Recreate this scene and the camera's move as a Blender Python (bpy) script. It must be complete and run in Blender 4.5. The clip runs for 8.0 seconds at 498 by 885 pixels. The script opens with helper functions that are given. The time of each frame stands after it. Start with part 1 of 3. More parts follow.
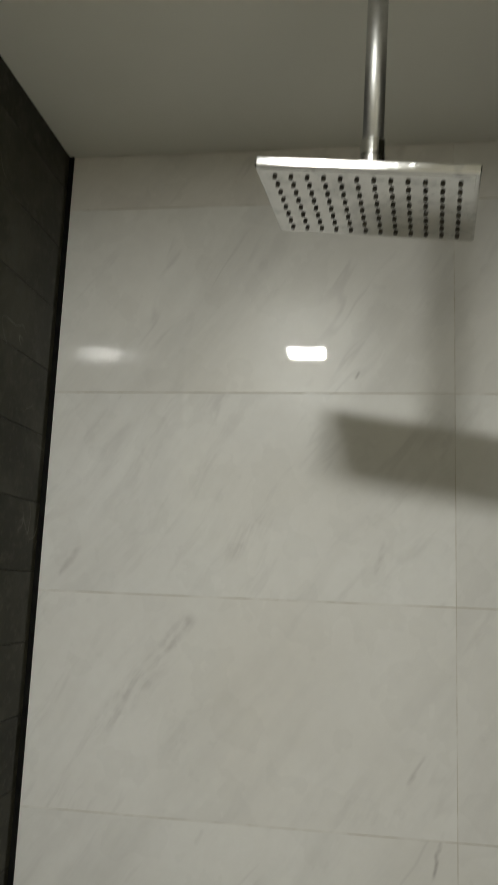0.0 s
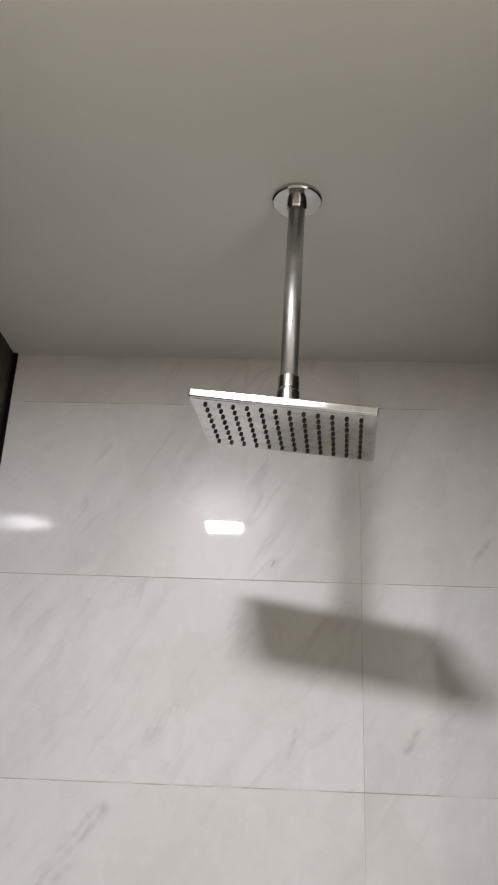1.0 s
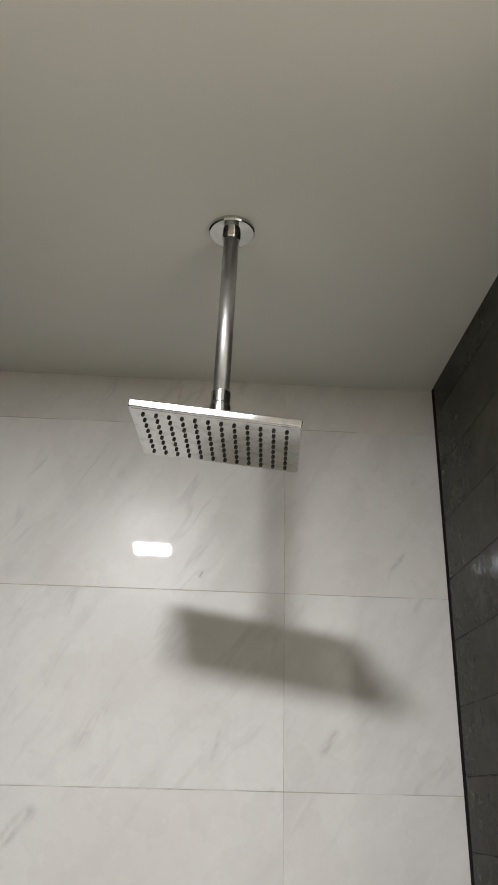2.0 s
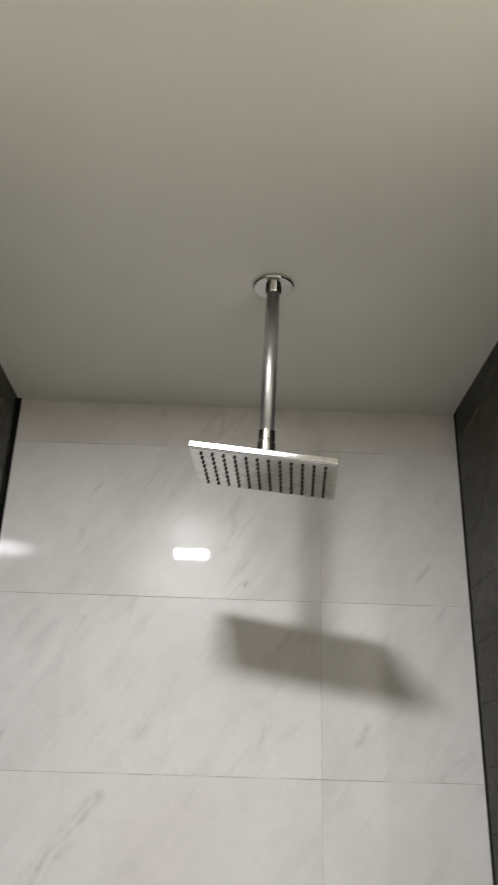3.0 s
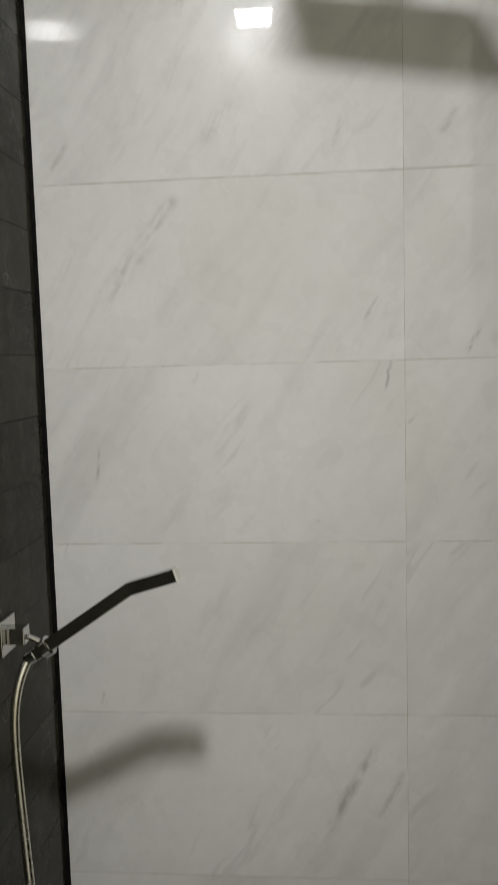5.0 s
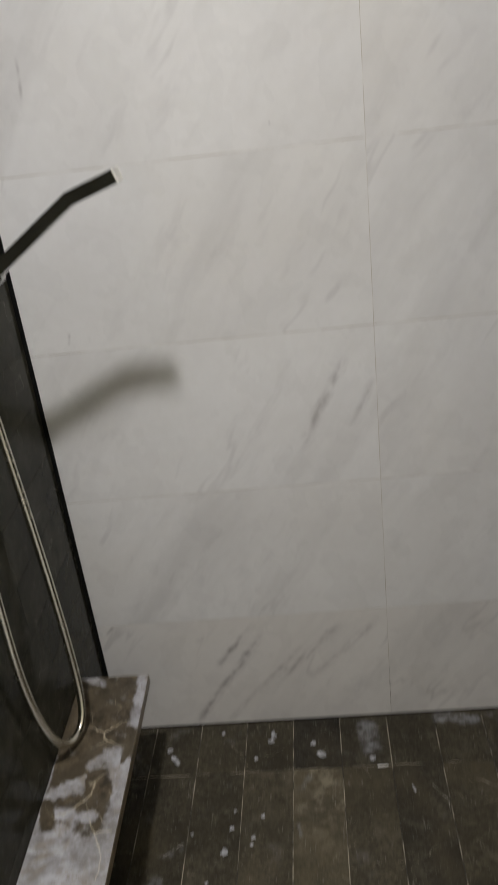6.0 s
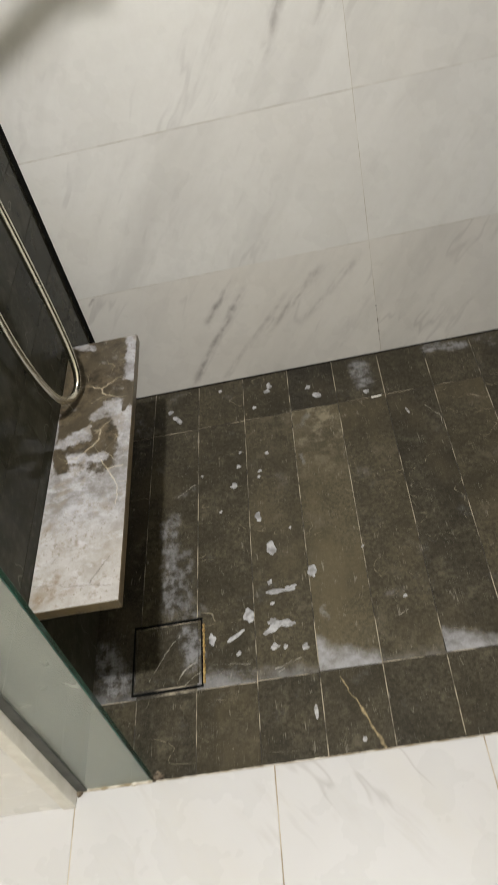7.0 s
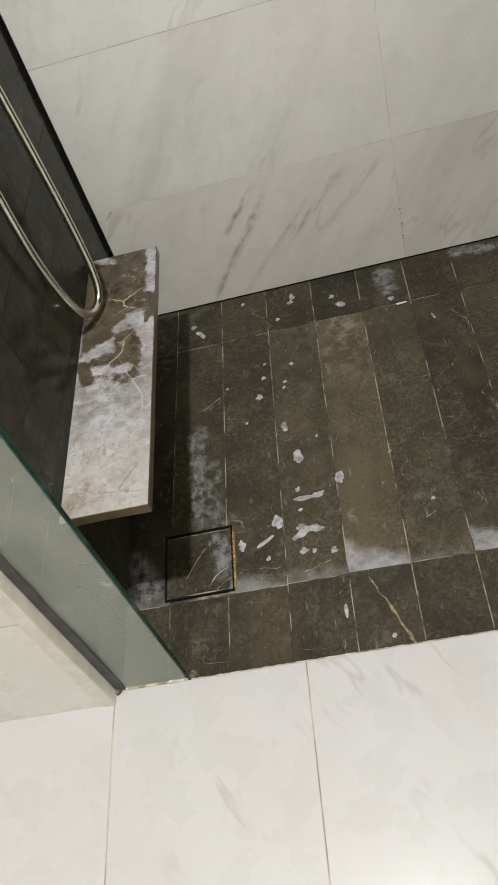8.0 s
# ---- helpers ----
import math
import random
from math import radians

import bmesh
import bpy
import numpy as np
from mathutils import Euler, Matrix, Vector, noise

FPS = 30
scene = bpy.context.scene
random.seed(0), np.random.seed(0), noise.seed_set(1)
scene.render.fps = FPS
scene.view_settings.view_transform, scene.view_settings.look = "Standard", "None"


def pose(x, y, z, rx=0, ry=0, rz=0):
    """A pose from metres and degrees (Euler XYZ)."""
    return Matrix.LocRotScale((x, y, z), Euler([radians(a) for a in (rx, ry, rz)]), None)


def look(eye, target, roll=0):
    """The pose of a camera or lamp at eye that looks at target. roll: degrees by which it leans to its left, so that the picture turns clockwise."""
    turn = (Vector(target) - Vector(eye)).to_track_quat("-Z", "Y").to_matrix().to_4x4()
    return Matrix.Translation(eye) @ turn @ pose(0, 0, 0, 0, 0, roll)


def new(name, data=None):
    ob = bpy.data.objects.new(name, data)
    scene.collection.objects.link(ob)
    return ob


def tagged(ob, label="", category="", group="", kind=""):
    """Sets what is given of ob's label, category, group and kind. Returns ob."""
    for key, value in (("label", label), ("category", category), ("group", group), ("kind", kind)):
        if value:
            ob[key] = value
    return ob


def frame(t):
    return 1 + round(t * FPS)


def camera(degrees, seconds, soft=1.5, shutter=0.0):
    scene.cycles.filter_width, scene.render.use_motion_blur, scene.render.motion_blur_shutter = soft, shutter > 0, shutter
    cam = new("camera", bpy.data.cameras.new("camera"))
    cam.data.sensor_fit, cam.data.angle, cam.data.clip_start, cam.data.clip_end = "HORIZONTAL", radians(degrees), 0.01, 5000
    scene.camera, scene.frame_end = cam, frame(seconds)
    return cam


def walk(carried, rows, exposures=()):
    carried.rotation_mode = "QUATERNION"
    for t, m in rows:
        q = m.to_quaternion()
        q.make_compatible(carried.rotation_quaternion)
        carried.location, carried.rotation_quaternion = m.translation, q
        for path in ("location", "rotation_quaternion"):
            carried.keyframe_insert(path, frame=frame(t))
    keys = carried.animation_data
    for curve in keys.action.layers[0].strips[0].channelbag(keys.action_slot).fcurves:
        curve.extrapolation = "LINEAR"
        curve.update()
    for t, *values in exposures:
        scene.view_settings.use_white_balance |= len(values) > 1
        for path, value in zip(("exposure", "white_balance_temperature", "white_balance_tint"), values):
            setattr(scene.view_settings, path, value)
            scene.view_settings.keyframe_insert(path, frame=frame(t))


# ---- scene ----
cam = camera(34.7, 8.0, soft=1.4, shutter=0.28)
PATH = [
    (0, (0.477, -1.14, 1.807), (0.183, 0.806, 2.159), 2.3),
    (0.5, (0.481, -1.211, 1.826), (0.281, 0.687, 2.427), 2.6),
    (1, (0.475, -1.244, 1.828), (0.386, 0.614, 2.564), 2.3),
    (1.5, (0.487, -1.231, 1.785), (0.527, 0.604, 2.579), 1.2),
    (1.7, (0.481, -1.254, 1.781), (0.557, 0.57, 2.597), 1.2),
    (2.8, (0.444, -1.412, 1.758), (0.545, 0.409, 2.578), 1.5),
    (3, (0.437, -1.451, 1.765), (0.466, 0.38, 2.569), 1.7),
    (3.5, (0.442, -1.497, 1.757), (0.293, 0.389, 2.404), 1.7),
    (4, (0.445, -1.443, 1.666), (0.233, 0.513, 2.023), 1.2),
    (4.5, (0.459, -1.327, 1.542), (0.251, 0.662, 1.554), -0.4),
    (4.7, (0.453, -1.314, 1.524), (0.263, 0.676, 1.45), -0.7),
    (5.8, (0.479, -1.315, 1.362), (0.326, 0.548, 0.651), -5.6),
    (6, (0.48, -1.31, 1.322), (0.321, 0.483, 0.451), -7.1),
    (6.5, (0.464, -1.343, 1.233), (0.288, 0.253, 0.042), -11.6),
    (7, (0.459, -1.374, 1.165), (0.253, 0.035, -0.24), -16.3),
    (7.5, (0.465, -1.392, 1.144), (0.233, -0.064, -0.334), -19.2),
    (8, (0.454, -1.403, 1.135), (0.15, -0.116, -0.364), -21.6),
]
# the phone's own exposure and tint: seconds, stops, kelvin, tint
EXPOSURES = [(0, -0.6, 6350, 5), (0.3, -0.33, 6250, 10), (0.5, -0.25, 6070, 13), (1.0, 0.01, 6000, 18), (1.5, -0.03, 6080, 15), (3.0, 0.0, 6050, 14), (3.5, -0.07, 6090, 14), (4.0, -0.38, 6100, 15),
             (4.5, -0.52, 6250, 7), (4.7, -0.42, 6200, 8), (5.8, 0.11, 6050, 14), (6.0, 0.14, 6050, 14), (6.5, 0.39, 6150, 15), (7.0, 0.92, 6250, 11), (8.0, 0.85, 6150, 11)]
walk(cam, [(t, look(eye, target, roll)) for t, eye, target, roll in PATH], EXPOSURES)

# ---- light ----
world = bpy.data.worlds.new("world")
world.use_nodes = True
scene.world = world
world.node_tree.nodes["Background"].inputs[0].default_value = (0.9, 0.95, 1.0, 1)
world.node_tree.nodes["Background"].inputs[1].default_value = 0.01
LAMP = (0.300, -1.095)          # centre of the square downlight over the entry
LAMP_WATTS, CORE_WATTS = 17.8, 2.2   # wide glow and the stronger middle of the beam

lamp_data = bpy.data.lights.new("downlight_beam", "AREA")
lamp_data.shape, lamp_data.size, lamp_data.size_y = "RECTANGLE", 0.104, 0.112
lamp_data.energy, lamp_data.spread, lamp_data.color = LAMP_WATTS, radians(180), (1.0, 0.965, 0.91)
lamp = new("downlight_beam", lamp_data)
lamp.matrix_world = look((*LAMP, 2.48 - 0.0045), (*LAMP, 0))

core_data = bpy.data.lights.new("downlight_core", "AREA")
core_data.shape, core_data.size, core_data.size_y = "RECTANGLE", 0.104, 0.112
core_data.energy, core_data.spread, core_data.color = CORE_WATTS, radians(110), (1.0, 0.965, 0.91)
core = new("downlight_core", core_data)
core.matrix_world = look((*LAMP, 2.48 - 0.0049), (*LAMP, 0))

# ---- plan ----
W, FRONT, H = 0.873, -0.891, 2.48   # shower width, threshold line, ceiling height
LEFT = -0.007                       # face of the dark wall beside the footrest, set back behind the corner strip
STEP = 0.024                        # the dry floor lies this much higher
GAP = 0.020                         # dark reveal between side walls and back wall
ROW0, ROW = 0.288, 0.30             # first wall joint, tile height
COLS = [0.083 + 0.1009 * k for k in range(8)]   # joints of the dark floor at the back wall
SLANT = 0.018                       # the dark floor is laid slightly out of square
BORDER, INNER = -0.137, -0.744      # cross joints of the dark floor
ROOM = (-0.9, -2.3)                 # far corner of the dry part, unseen, set close for more bounced light


# ---- materials ----
class Nodes:
    """Short hand for building a node material."""

    def __init__(self, name):
        self.mat = bpy.data.materials.new(name)
        self.mat.use_nodes = True
        self.tree = self.mat.node_tree
        self.bsdf = self.tree.nodes["Principled BSDF"]

    def add(self, kind, **settings):
        n = self.tree.nodes.new(kind)
        for key, value in settings.items():
            if key == "operation":
                n.operation = value
            elif key == "blend":
                n.blend_type = value
            elif key == "data":
                n.data_type = value
            elif key == "feature":
                n.feature = value
            elif key == "clamp":
                n.use_clamp = value
        return n

    def put(self, socket, value):
        if isinstance(value, bpy.types.NodeSocket):
            self.tree.links.new(value, socket)
        elif isinstance(value, (tuple, list)) and len(value) == 3 and socket.type == "RGBA":
            socket.default_value = (*value, 1)
        else:
            socket.default_value = value

    def math(self, op, a, b=0.0, c=None, clamp=False):
        n = self.add("ShaderNodeMath", operation=op, clamp=clamp)
        self.put(n.inputs[0], a)
        self.put(n.inputs[1], b)
        if c is not None:
            self.put(n.inputs[2], c)
        return n.outputs[0]

    def vec(self, op, a, b=(0, 0, 0)):
        n = self.add("ShaderNodeVectorMath", operation=op)
        self.put(n.inputs[0], a)
        self.put(n.inputs[1], b)
        return n.outputs[0]

    def dot(self, a, b):
        n = self.add("ShaderNodeVectorMath", operation="DOT_PRODUCT")
        self.put(n.inputs[0], a)
        self.put(n.inputs[1], b)
        return n.outputs["Value"]

    def near_line(self, v, a, b, wide, fade=False, core=0.0):
        """1 on the line from a to b (and as far as core * wide beside it), fading to 0 at the distance wide and, if asked, towards both ends."""
        a, b = Vector(a), Vector(b)
        d = b - a
        rel = self.vec("SUBTRACT", v, tuple(a))
        k = self.math("MULTIPLY", self.dot(rel, tuple(d)), 1 / d.length_squared, clamp=True)
        foot = self.add("ShaderNodeVectorMath", operation="SCALE")
        foot.inputs[0].default_value = d
        self.put(foot.inputs["Scale"], k)
        gap = self.add("ShaderNodeVectorMath", operation="LENGTH")
        self.put(gap.inputs[0], self.vec("SUBTRACT", rel, foot.outputs[0]))
        body = self.ramp(gap.outputs["Value"], wide * core, wide, 1.0, 0.0)
        ends = self.math("SUBTRACT", 1.0, self.math("ABSOLUTE", self.math("SUBTRACT", self.math("MULTIPLY", k, 2.0), 1.0)))
        return self.math("MULTIPLY", body, self.ramp(ends, 0.0, 0.5)) if fade else body

    def lines(self, v, rows, core=0.0):
        """The strongest of several level lines, each as x, y, x, y, width and strength."""
        best = None
        for x0, y0, x1, y1, wide, force in rows:
            m = self.near_line(v, (x0, y0, 0), (x1, y1, 0), wide, core=core)
            m = m if force == 1 else self.math("MULTIPLY", m, force)
            best = m if best is None else self.math("MAXIMUM", best, m)
        return best

    def wavy(self, v, scale, amount):
        """The place v on the level, shaken by a noise."""
        off = self.vec("MULTIPLY", self.vec("SUBTRACT", self.colour_noise(v, scale), (0.5, 0.5, 0.5)), (amount, amount, 0))
        return self.vec("MULTIPLY", self.vec("ADD", v, off), (1, 1, 0))

    def colour_noise(self, v, scale):
        n = self.add("ShaderNodeTexNoise")
        self.put(n.inputs["Vector"], v)
        n.inputs["Scale"].default_value = scale
        return n.outputs["Color"]

    def place(self):
        return self.add("ShaderNodeNewGeometry").outputs["Position"]

    def local(self):
        return self.add("ShaderNodeTexCoord").outputs["Object"]

    def chance(self):
        return self.add("ShaderNodeObjectInfo").outputs["Random"]

    def shifted(self, v, amount=6.0):
        """The place v, moved by a different step for every object."""
        r = self.chance()
        c = self.add("ShaderNodeCombineXYZ")
        for i, k in enumerate((1.0, 1.73, 2.41)):
            self.put(c.inputs[i], self.math("MULTIPLY", r, amount * k))
        return self.vec("ADD", v, c.outputs[0])

    def mapped(self, v, rot=(0, 0, 0), scale=(1, 1, 1)):
        n = self.add("ShaderNodeMapping")
        self.put(n.inputs["Vector"], v)
        n.inputs["Rotation"].default_value = [radians(a) for a in rot]
        n.inputs["Scale"].default_value = scale
        return n.outputs[0]

    def noise(self, v, scale, detail=3.0, rough=0.5, distort=0.0):
        n = self.add("ShaderNodeTexNoise")
        self.put(n.inputs["Vector"], v)
        n.inputs["Scale"].default_value = scale
        n.inputs["Detail"].default_value = detail
        n.inputs["Roughness"].default_value = rough
        n.inputs["Distortion"].default_value = distort
        return n.outputs["Fac"]

    def cells(self, v, scale, feature="F1"):
        n = self.add("ShaderNodeTexVoronoi", feature=feature)
        self.put(n.inputs["Vector"], v)
        n.inputs["Scale"].default_value = scale
        return n.outputs["Distance"]

    def ramp(self, x, lo, hi, a=0.0, b=1.0):
        n = self.add("ShaderNodeMapRange")
        n.interpolation_type = "SMOOTHSTEP"
        self.put(n.inputs["Value"], x)
        for i, value in enumerate((lo, hi, a, b)):
            self.put(n.inputs[i + 1], value)
        return n.outputs[0]

    def vein(self, x, width):
        """1 along the mid level of a noise, 0 off it."""
        return self.ramp(self.math("ABSOLUTE", self.math("SUBTRACT", x, 0.5)), 0.0, width, 1.0, 0.0)

    def mix(self, f, a, b, blend="MIX"):
        n = self.add("ShaderNodeMix", data="RGBA", blend=blend)
        self.put(n.inputs["Factor"], f)
        self.put(n.inputs[6], a)
        self.put(n.inputs[7], b)
        return n.outputs[2]

    def split(self, v):
        n = self.add("ShaderNodeSeparateXYZ")
        self.put(n.inputs[0], v)
        return n.outputs

    def bump(self, h, strength, distance):
        n = self.add("ShaderNodeBump")
        self.put(n.inputs["Height"], h)
        n.inputs["Strength"].default_value = strength
        n.inputs["Distance"].default_value = distance
        self.put(self.bsdf.inputs["Normal"], n.outputs[0])

    def set(self, **values):
        names = {"color": "Base Color", "rough": "Roughness", "metal": "Metallic", "ior": "IOR",
                 "coat": "Coat Weight", "coat_rough": "Coat Roughness", "spec": "Specular IOR Level"}
        for key, value in values.items():
            self.put(self.bsdf.inputs[names[key]], value)
        return self.mat


def white_marble(name, streaks=(), dulled=1.0):
    """Polished white marble with soft grey streaks that climb to one side; the object colour's red sets how strongly it is veined.
    streaks: single darker veins, as x, z, x, z, width and strength on the back wall."""
    n = Nodes(name)
    p = n.shifted(n.local())
    strength = n.split(n.add("ShaderNodeObjectInfo").outputs["Color"])[0]
    wob = n.math("MULTIPLY", n.math("SUBTRACT", n.noise(p, 4.0, 3), 0.5), 0.07)
    across = n.math("ADD", n.dot(p, (0.83, 0, -0.56 if dulled == 1.0 else 0.56)), wob)
    along = n.dot(p, (0.56 if dulled == 1.0 else -0.56, 0, 0.83))
    c3 = n.add("ShaderNodeCombineXYZ")
    n.put(c3.inputs[0], across)
    n.put(c3.inputs[1], n.math("MULTIPLY", along, 0.17))
    n.put(c3.inputs[2], n.chance())
    q = c3.outputs[0]
    broad = n.ramp(n.noise(q, 7.5, 5, 0.60), 0.48, 0.74)
    fine = n.ramp(n.noise(q, 38.0, 4, 0.62), 0.53, 0.72)
    fine = n.math("MULTIPLY", fine, n.ramp(n.noise(p, 5.0, 2), 0.42, 0.62))
    thin = n.math("MULTIPLY", n.vein(n.noise(q, 6.0, 4, 0.6), 0.016), n.ramp(n.noise(p, 7.0, 2), 0.52, 0.66))
    cloud = n.noise(p, 3.0, 4, 0.6)
    base = n.mix(n.ramp(cloud, 0.3, 0.7), (0.735, 0.725, 0.70), (0.80, 0.795, 0.775))
    warm = n.ramp(n.noise(p, 2.3, 3), 0.45, 0.80, 0.0, 0.30 if dulled == 1.0 else 0.06)
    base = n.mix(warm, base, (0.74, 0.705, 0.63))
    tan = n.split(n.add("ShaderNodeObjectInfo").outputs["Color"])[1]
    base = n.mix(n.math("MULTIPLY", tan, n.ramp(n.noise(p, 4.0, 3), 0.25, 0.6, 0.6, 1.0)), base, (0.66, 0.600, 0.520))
    # even grey mixed in below 1.0, offsetting the lamp's strong light on the floor
    base = n.mix(1.0 - dulled, base, (0.285, 0.287, 0.31))
    c = n.mix(n.math("MULTIPLY", broad, n.math("MULTIPLY", strength, 0.38)), base, (0.51, 0.50, 0.48))
    c = n.mix(n.math("MULTIPLY", fine, n.math("MULTIPLY", strength, 0.20)), c, (0.44, 0.425, 0.41))
    c = n.mix(n.math("MULTIPLY", thin, n.math("MULTIPLY", strength, 0.22)), c, (0.34, 0.32, 0.31))
    c = n.mix(n.ramp(n.noise(p, 55.0, 5, 0.7), 0.35, 0.65, 0.0, 0.07), c, (0.52, 0.50, 0.46))
    if streaks:
        w = n.place()
        ragged = n.vec("MULTIPLY", n.vec("SUBTRACT", n.colour_noise(w, 28.0), (0.5, 0.5, 0.5)), (0.013, 0, 0.013))
        flat = n.vec("MULTIPLY", n.vec("ADD", w, ragged), (1, 0, 1))
        grain = n.math("MULTIPLY", n.ramp(n.noise(q, 70.0, 4, 0.65), 0.36, 0.60, 0.10, 1.0), n.ramp(n.noise(w, 45.0, 3), 0.35, 0.6, 0.45, 1.0))
        dark = None
        for x0, z0, x1, z1, wide, force in streaks:
            low = z1 < 0.2 and force < 0.6
            m = n.math("MULTIPLY", n.near_line(flat, (x0, 0, z0), (x1, 0, z1), wide * (1.3 if low else 1.0), True), force * (1.45 if low else 1.2))
            dark = m if dark is None else n.math("MAXIMUM", dark, m)
        c = n.mix(n.math("MULTIPLY", dark, grain), c, (0.27, 0.245, 0.235))
    return n.set(color=c, rough=n.ramp(n.noise(p, 14.0, 3), 0.3, 0.7, 0.24, 0.34), spec=0.25, coat=0.75 if dulled == 1.0 else 0.08, coat_rough=0.025 if dulled == 1.0 else 0.2)


def floor_stone():
    """Worn brown-black limestone planks with pale scratches, threads of calcite and a lime haze where water stands."""
    n = Nodes("dark_floor_stone")
    home, w = n.local(), n.place()
    p = n.shifted(home)
    x, y = n.split(w)[0], n.split(w)[1]
    kind = n.split(n.add("ShaderNodeObjectInfo").outputs["Color"])
    tone = n.mix(kind[0], (0.0205, 0.0187, 0.0141), (0.128, 0.107, 0.060))
    dark_tone = n.mix(0.55, tone, (0.008, 0.0072, 0.0056))
    light_tone = n.mix(0.17, tone, (0.24, 0.212, 0.148))
    c = n.mix(n.ramp(n.noise(p, 150.0, 6, 0.75), 0.30, 0.70), dark_tone, light_tone)
    c = n.mix(n.ramp(n.noise(p, 9.0, 6, 0.7), 0.38, 0.66, 0.0, 0.75), c, dark_tone)
    olive = n.ramp(n.noise(n.mapped(p, scale=(1.0, 1.0, 0.6)), 7.0, 5, 0.62), 0.48, 0.70, 0.0, 0.60)
    c = n.mix(olive, c, n.mix(0.30, tone, (0.16, 0.128, 0.075)))
    mist = n.ramp(n.noise(p, 24.0, 6, 0.72), 0.53, 0.72, 0.0, 0.55)
    c = n.mix(mist, c, (0.135, 0.120, 0.085))
    # worn paler stone at the back end of the brown planks
    bleach = n.math("MULTIPLY", n.ramp(kind[0], 0.40, 0.70), n.ramp(y, -0.40, -0.15))
    bleach = n.math("MULTIPLY", bleach, n.ramp(n.noise(w, 26.0, 6, 0.68), 0.46, 0.64, 0.05, 0.65))
    c = n.mix(bleach, c, (0.29, 0.25, 0.175))
    speck = n.ramp(n.cells(w, 130.0), 0.05, 0.16, 1.0, 0.0)
    speck = n.math("MULTIPLY", speck, n.ramp(n.noise(w, 60.0, 3), 0.58, 0.68))
    c = n.mix(n.math("MULTIPLY", speck, 0.5), c, (0.38, 0.36, 0.31))
    grit = n.ramp(n.noise(w, 240.0, 5, 0.75), 0.52, 0.72, 0.0, 0.24)
    c = n.mix(grit, c, (0.20, 0.178, 0.128))
    # threads of calcite, broken along their length
    for turn, size, wide, seed in ((24, 4.0, 0.0022, 0.54), (-48, 6.5, 0.0024, 0.57)):
        at = n.mapped(p, rot=(0, turn, 0), scale=(1.0, 1.0, 1.9))
        thread = n.math("MULTIPLY", n.vein(n.noise(at, size, 2.5, 0.5, 0.05), wide), n.ramp(n.noise(p, size * 1.4, 2), seed, seed + 0.08))
        c = n.mix(n.math("MULTIPLY", thread, n.ramp(n.noise(w, 120.0, 2), 0.35, 0.62, 0.0, 0.65)), c, (0.36, 0.32, 0.23))
    # scuffs and short scratches
    for turn, size in ((35, 26.0), (-24, 34.0), (60, 30.0)):
        at = n.mapped(w, rot=(0, 0, turn), scale=(4.5, 0.30, 1))
        scratch = n.math("MULTIPLY", n.vein(n.noise(at, size, 1, 0.4), 0.012), n.ramp(n.noise(w, size * 1.4, 2), 0.59, 0.66))
        c = n.mix(n.math("MULTIPLY", scratch, 0.32), c, (0.38, 0.355, 0.30))
    # one golden vein in the front row
    flat = n.wavy(w, 40.0, 0.014)
    gold = n.lines(flat, ((0.403, -0.757, 0.429, -0.811, 0.0018, 1), (0.429, -0.811, 0.454, -0.880, 0.0030, 1)))
    c = n.mix(n.math("MULTIPLY", n.math("MULTIPLY", gold, n.ramp(n.noise(w, 90.0, 3), 0.35, 0.6, 0.35, 1.0)), 0.9), c, (0.40, 0.32, 0.18))
    # single pale veins: in the drain cover, beside it, and in the long planks
    pale = n.lines(flat, ((0.092, -0.716, 0.112, -0.678, 0.0012, 0.8), (0.112, -0.678, 0.140, -0.640, 0.0014, 0.9), (0.140, -0.722, 0.163, -0.696, 0.0022, 1),
                          (0.163, -0.696, 0.181, -0.686, 0.0014, 1), (0.150, -0.735, 0.176, -0.712, 0.0010, 0.9), (0.303, -0.727, 0.347, -0.713, 0.0018, 1),
                          (0.307, -0.735, 0.330, -0.715, 0.0013, 1), (0.137, -0.325, 0.173, -0.296, 0.0018, 1), (0.511, -0.666, 0.532, -0.656, 0.0011, 1),
                          (0.655, -0.190, 0.679, -0.223, 0.0012, 0.8), (0.679, -0.223, 0.681, -0.252, 0.0011, 0.8), (0.200, -0.700, 0.262, -0.712, 0.0010, 0.7)))
    c = n.mix(n.math("MULTIPLY", pale, n.ramp(n.noise(w, 70.0, 5, 0.65), 0.40, 0.58, 0.05, 0.85)), c, (0.42, 0.40, 0.345))
    # lime haze that stands against the front cross joint, deepest in one corner of each plank
    rag = n.noise(w, 30.0, 6, 0.68)
    share = kind[2]
    reach = n.math("MULTIPLY", share, n.math("SUBTRACT", 0.030, n.math("MULTIPLY", n.split(home)[0], 0.50)))
    edge = n.math("SUBTRACT", n.math("SUBTRACT", y, INNER), reach)
    edge = n.math("ADD", edge, n.math("MULTIPLY", n.math("SUBTRACT", n.noise(w, 24.0, 6, 0.68), 0.5), 0.060))
    inner = n.math("MULTIPLY", n.ramp(edge, -0.014, 0.018, 1.0, 0.0), n.ramp(y, INNER - 0.002, INNER, 0.0, 1.0))
    inner = n.math("MULTIPLY", inner, n.math("MULTIPLY", n.ramp(rag, 0.28, 0.64, 0.28, 0.95), n.ramp(share, 0.0, 0.8, 0.20, 0.95)))
    # stains with shapes of their own: the channel beside the footrest, the drain, the back row, the long planks
    soft = n.wavy(w, 26.0, 0.030)
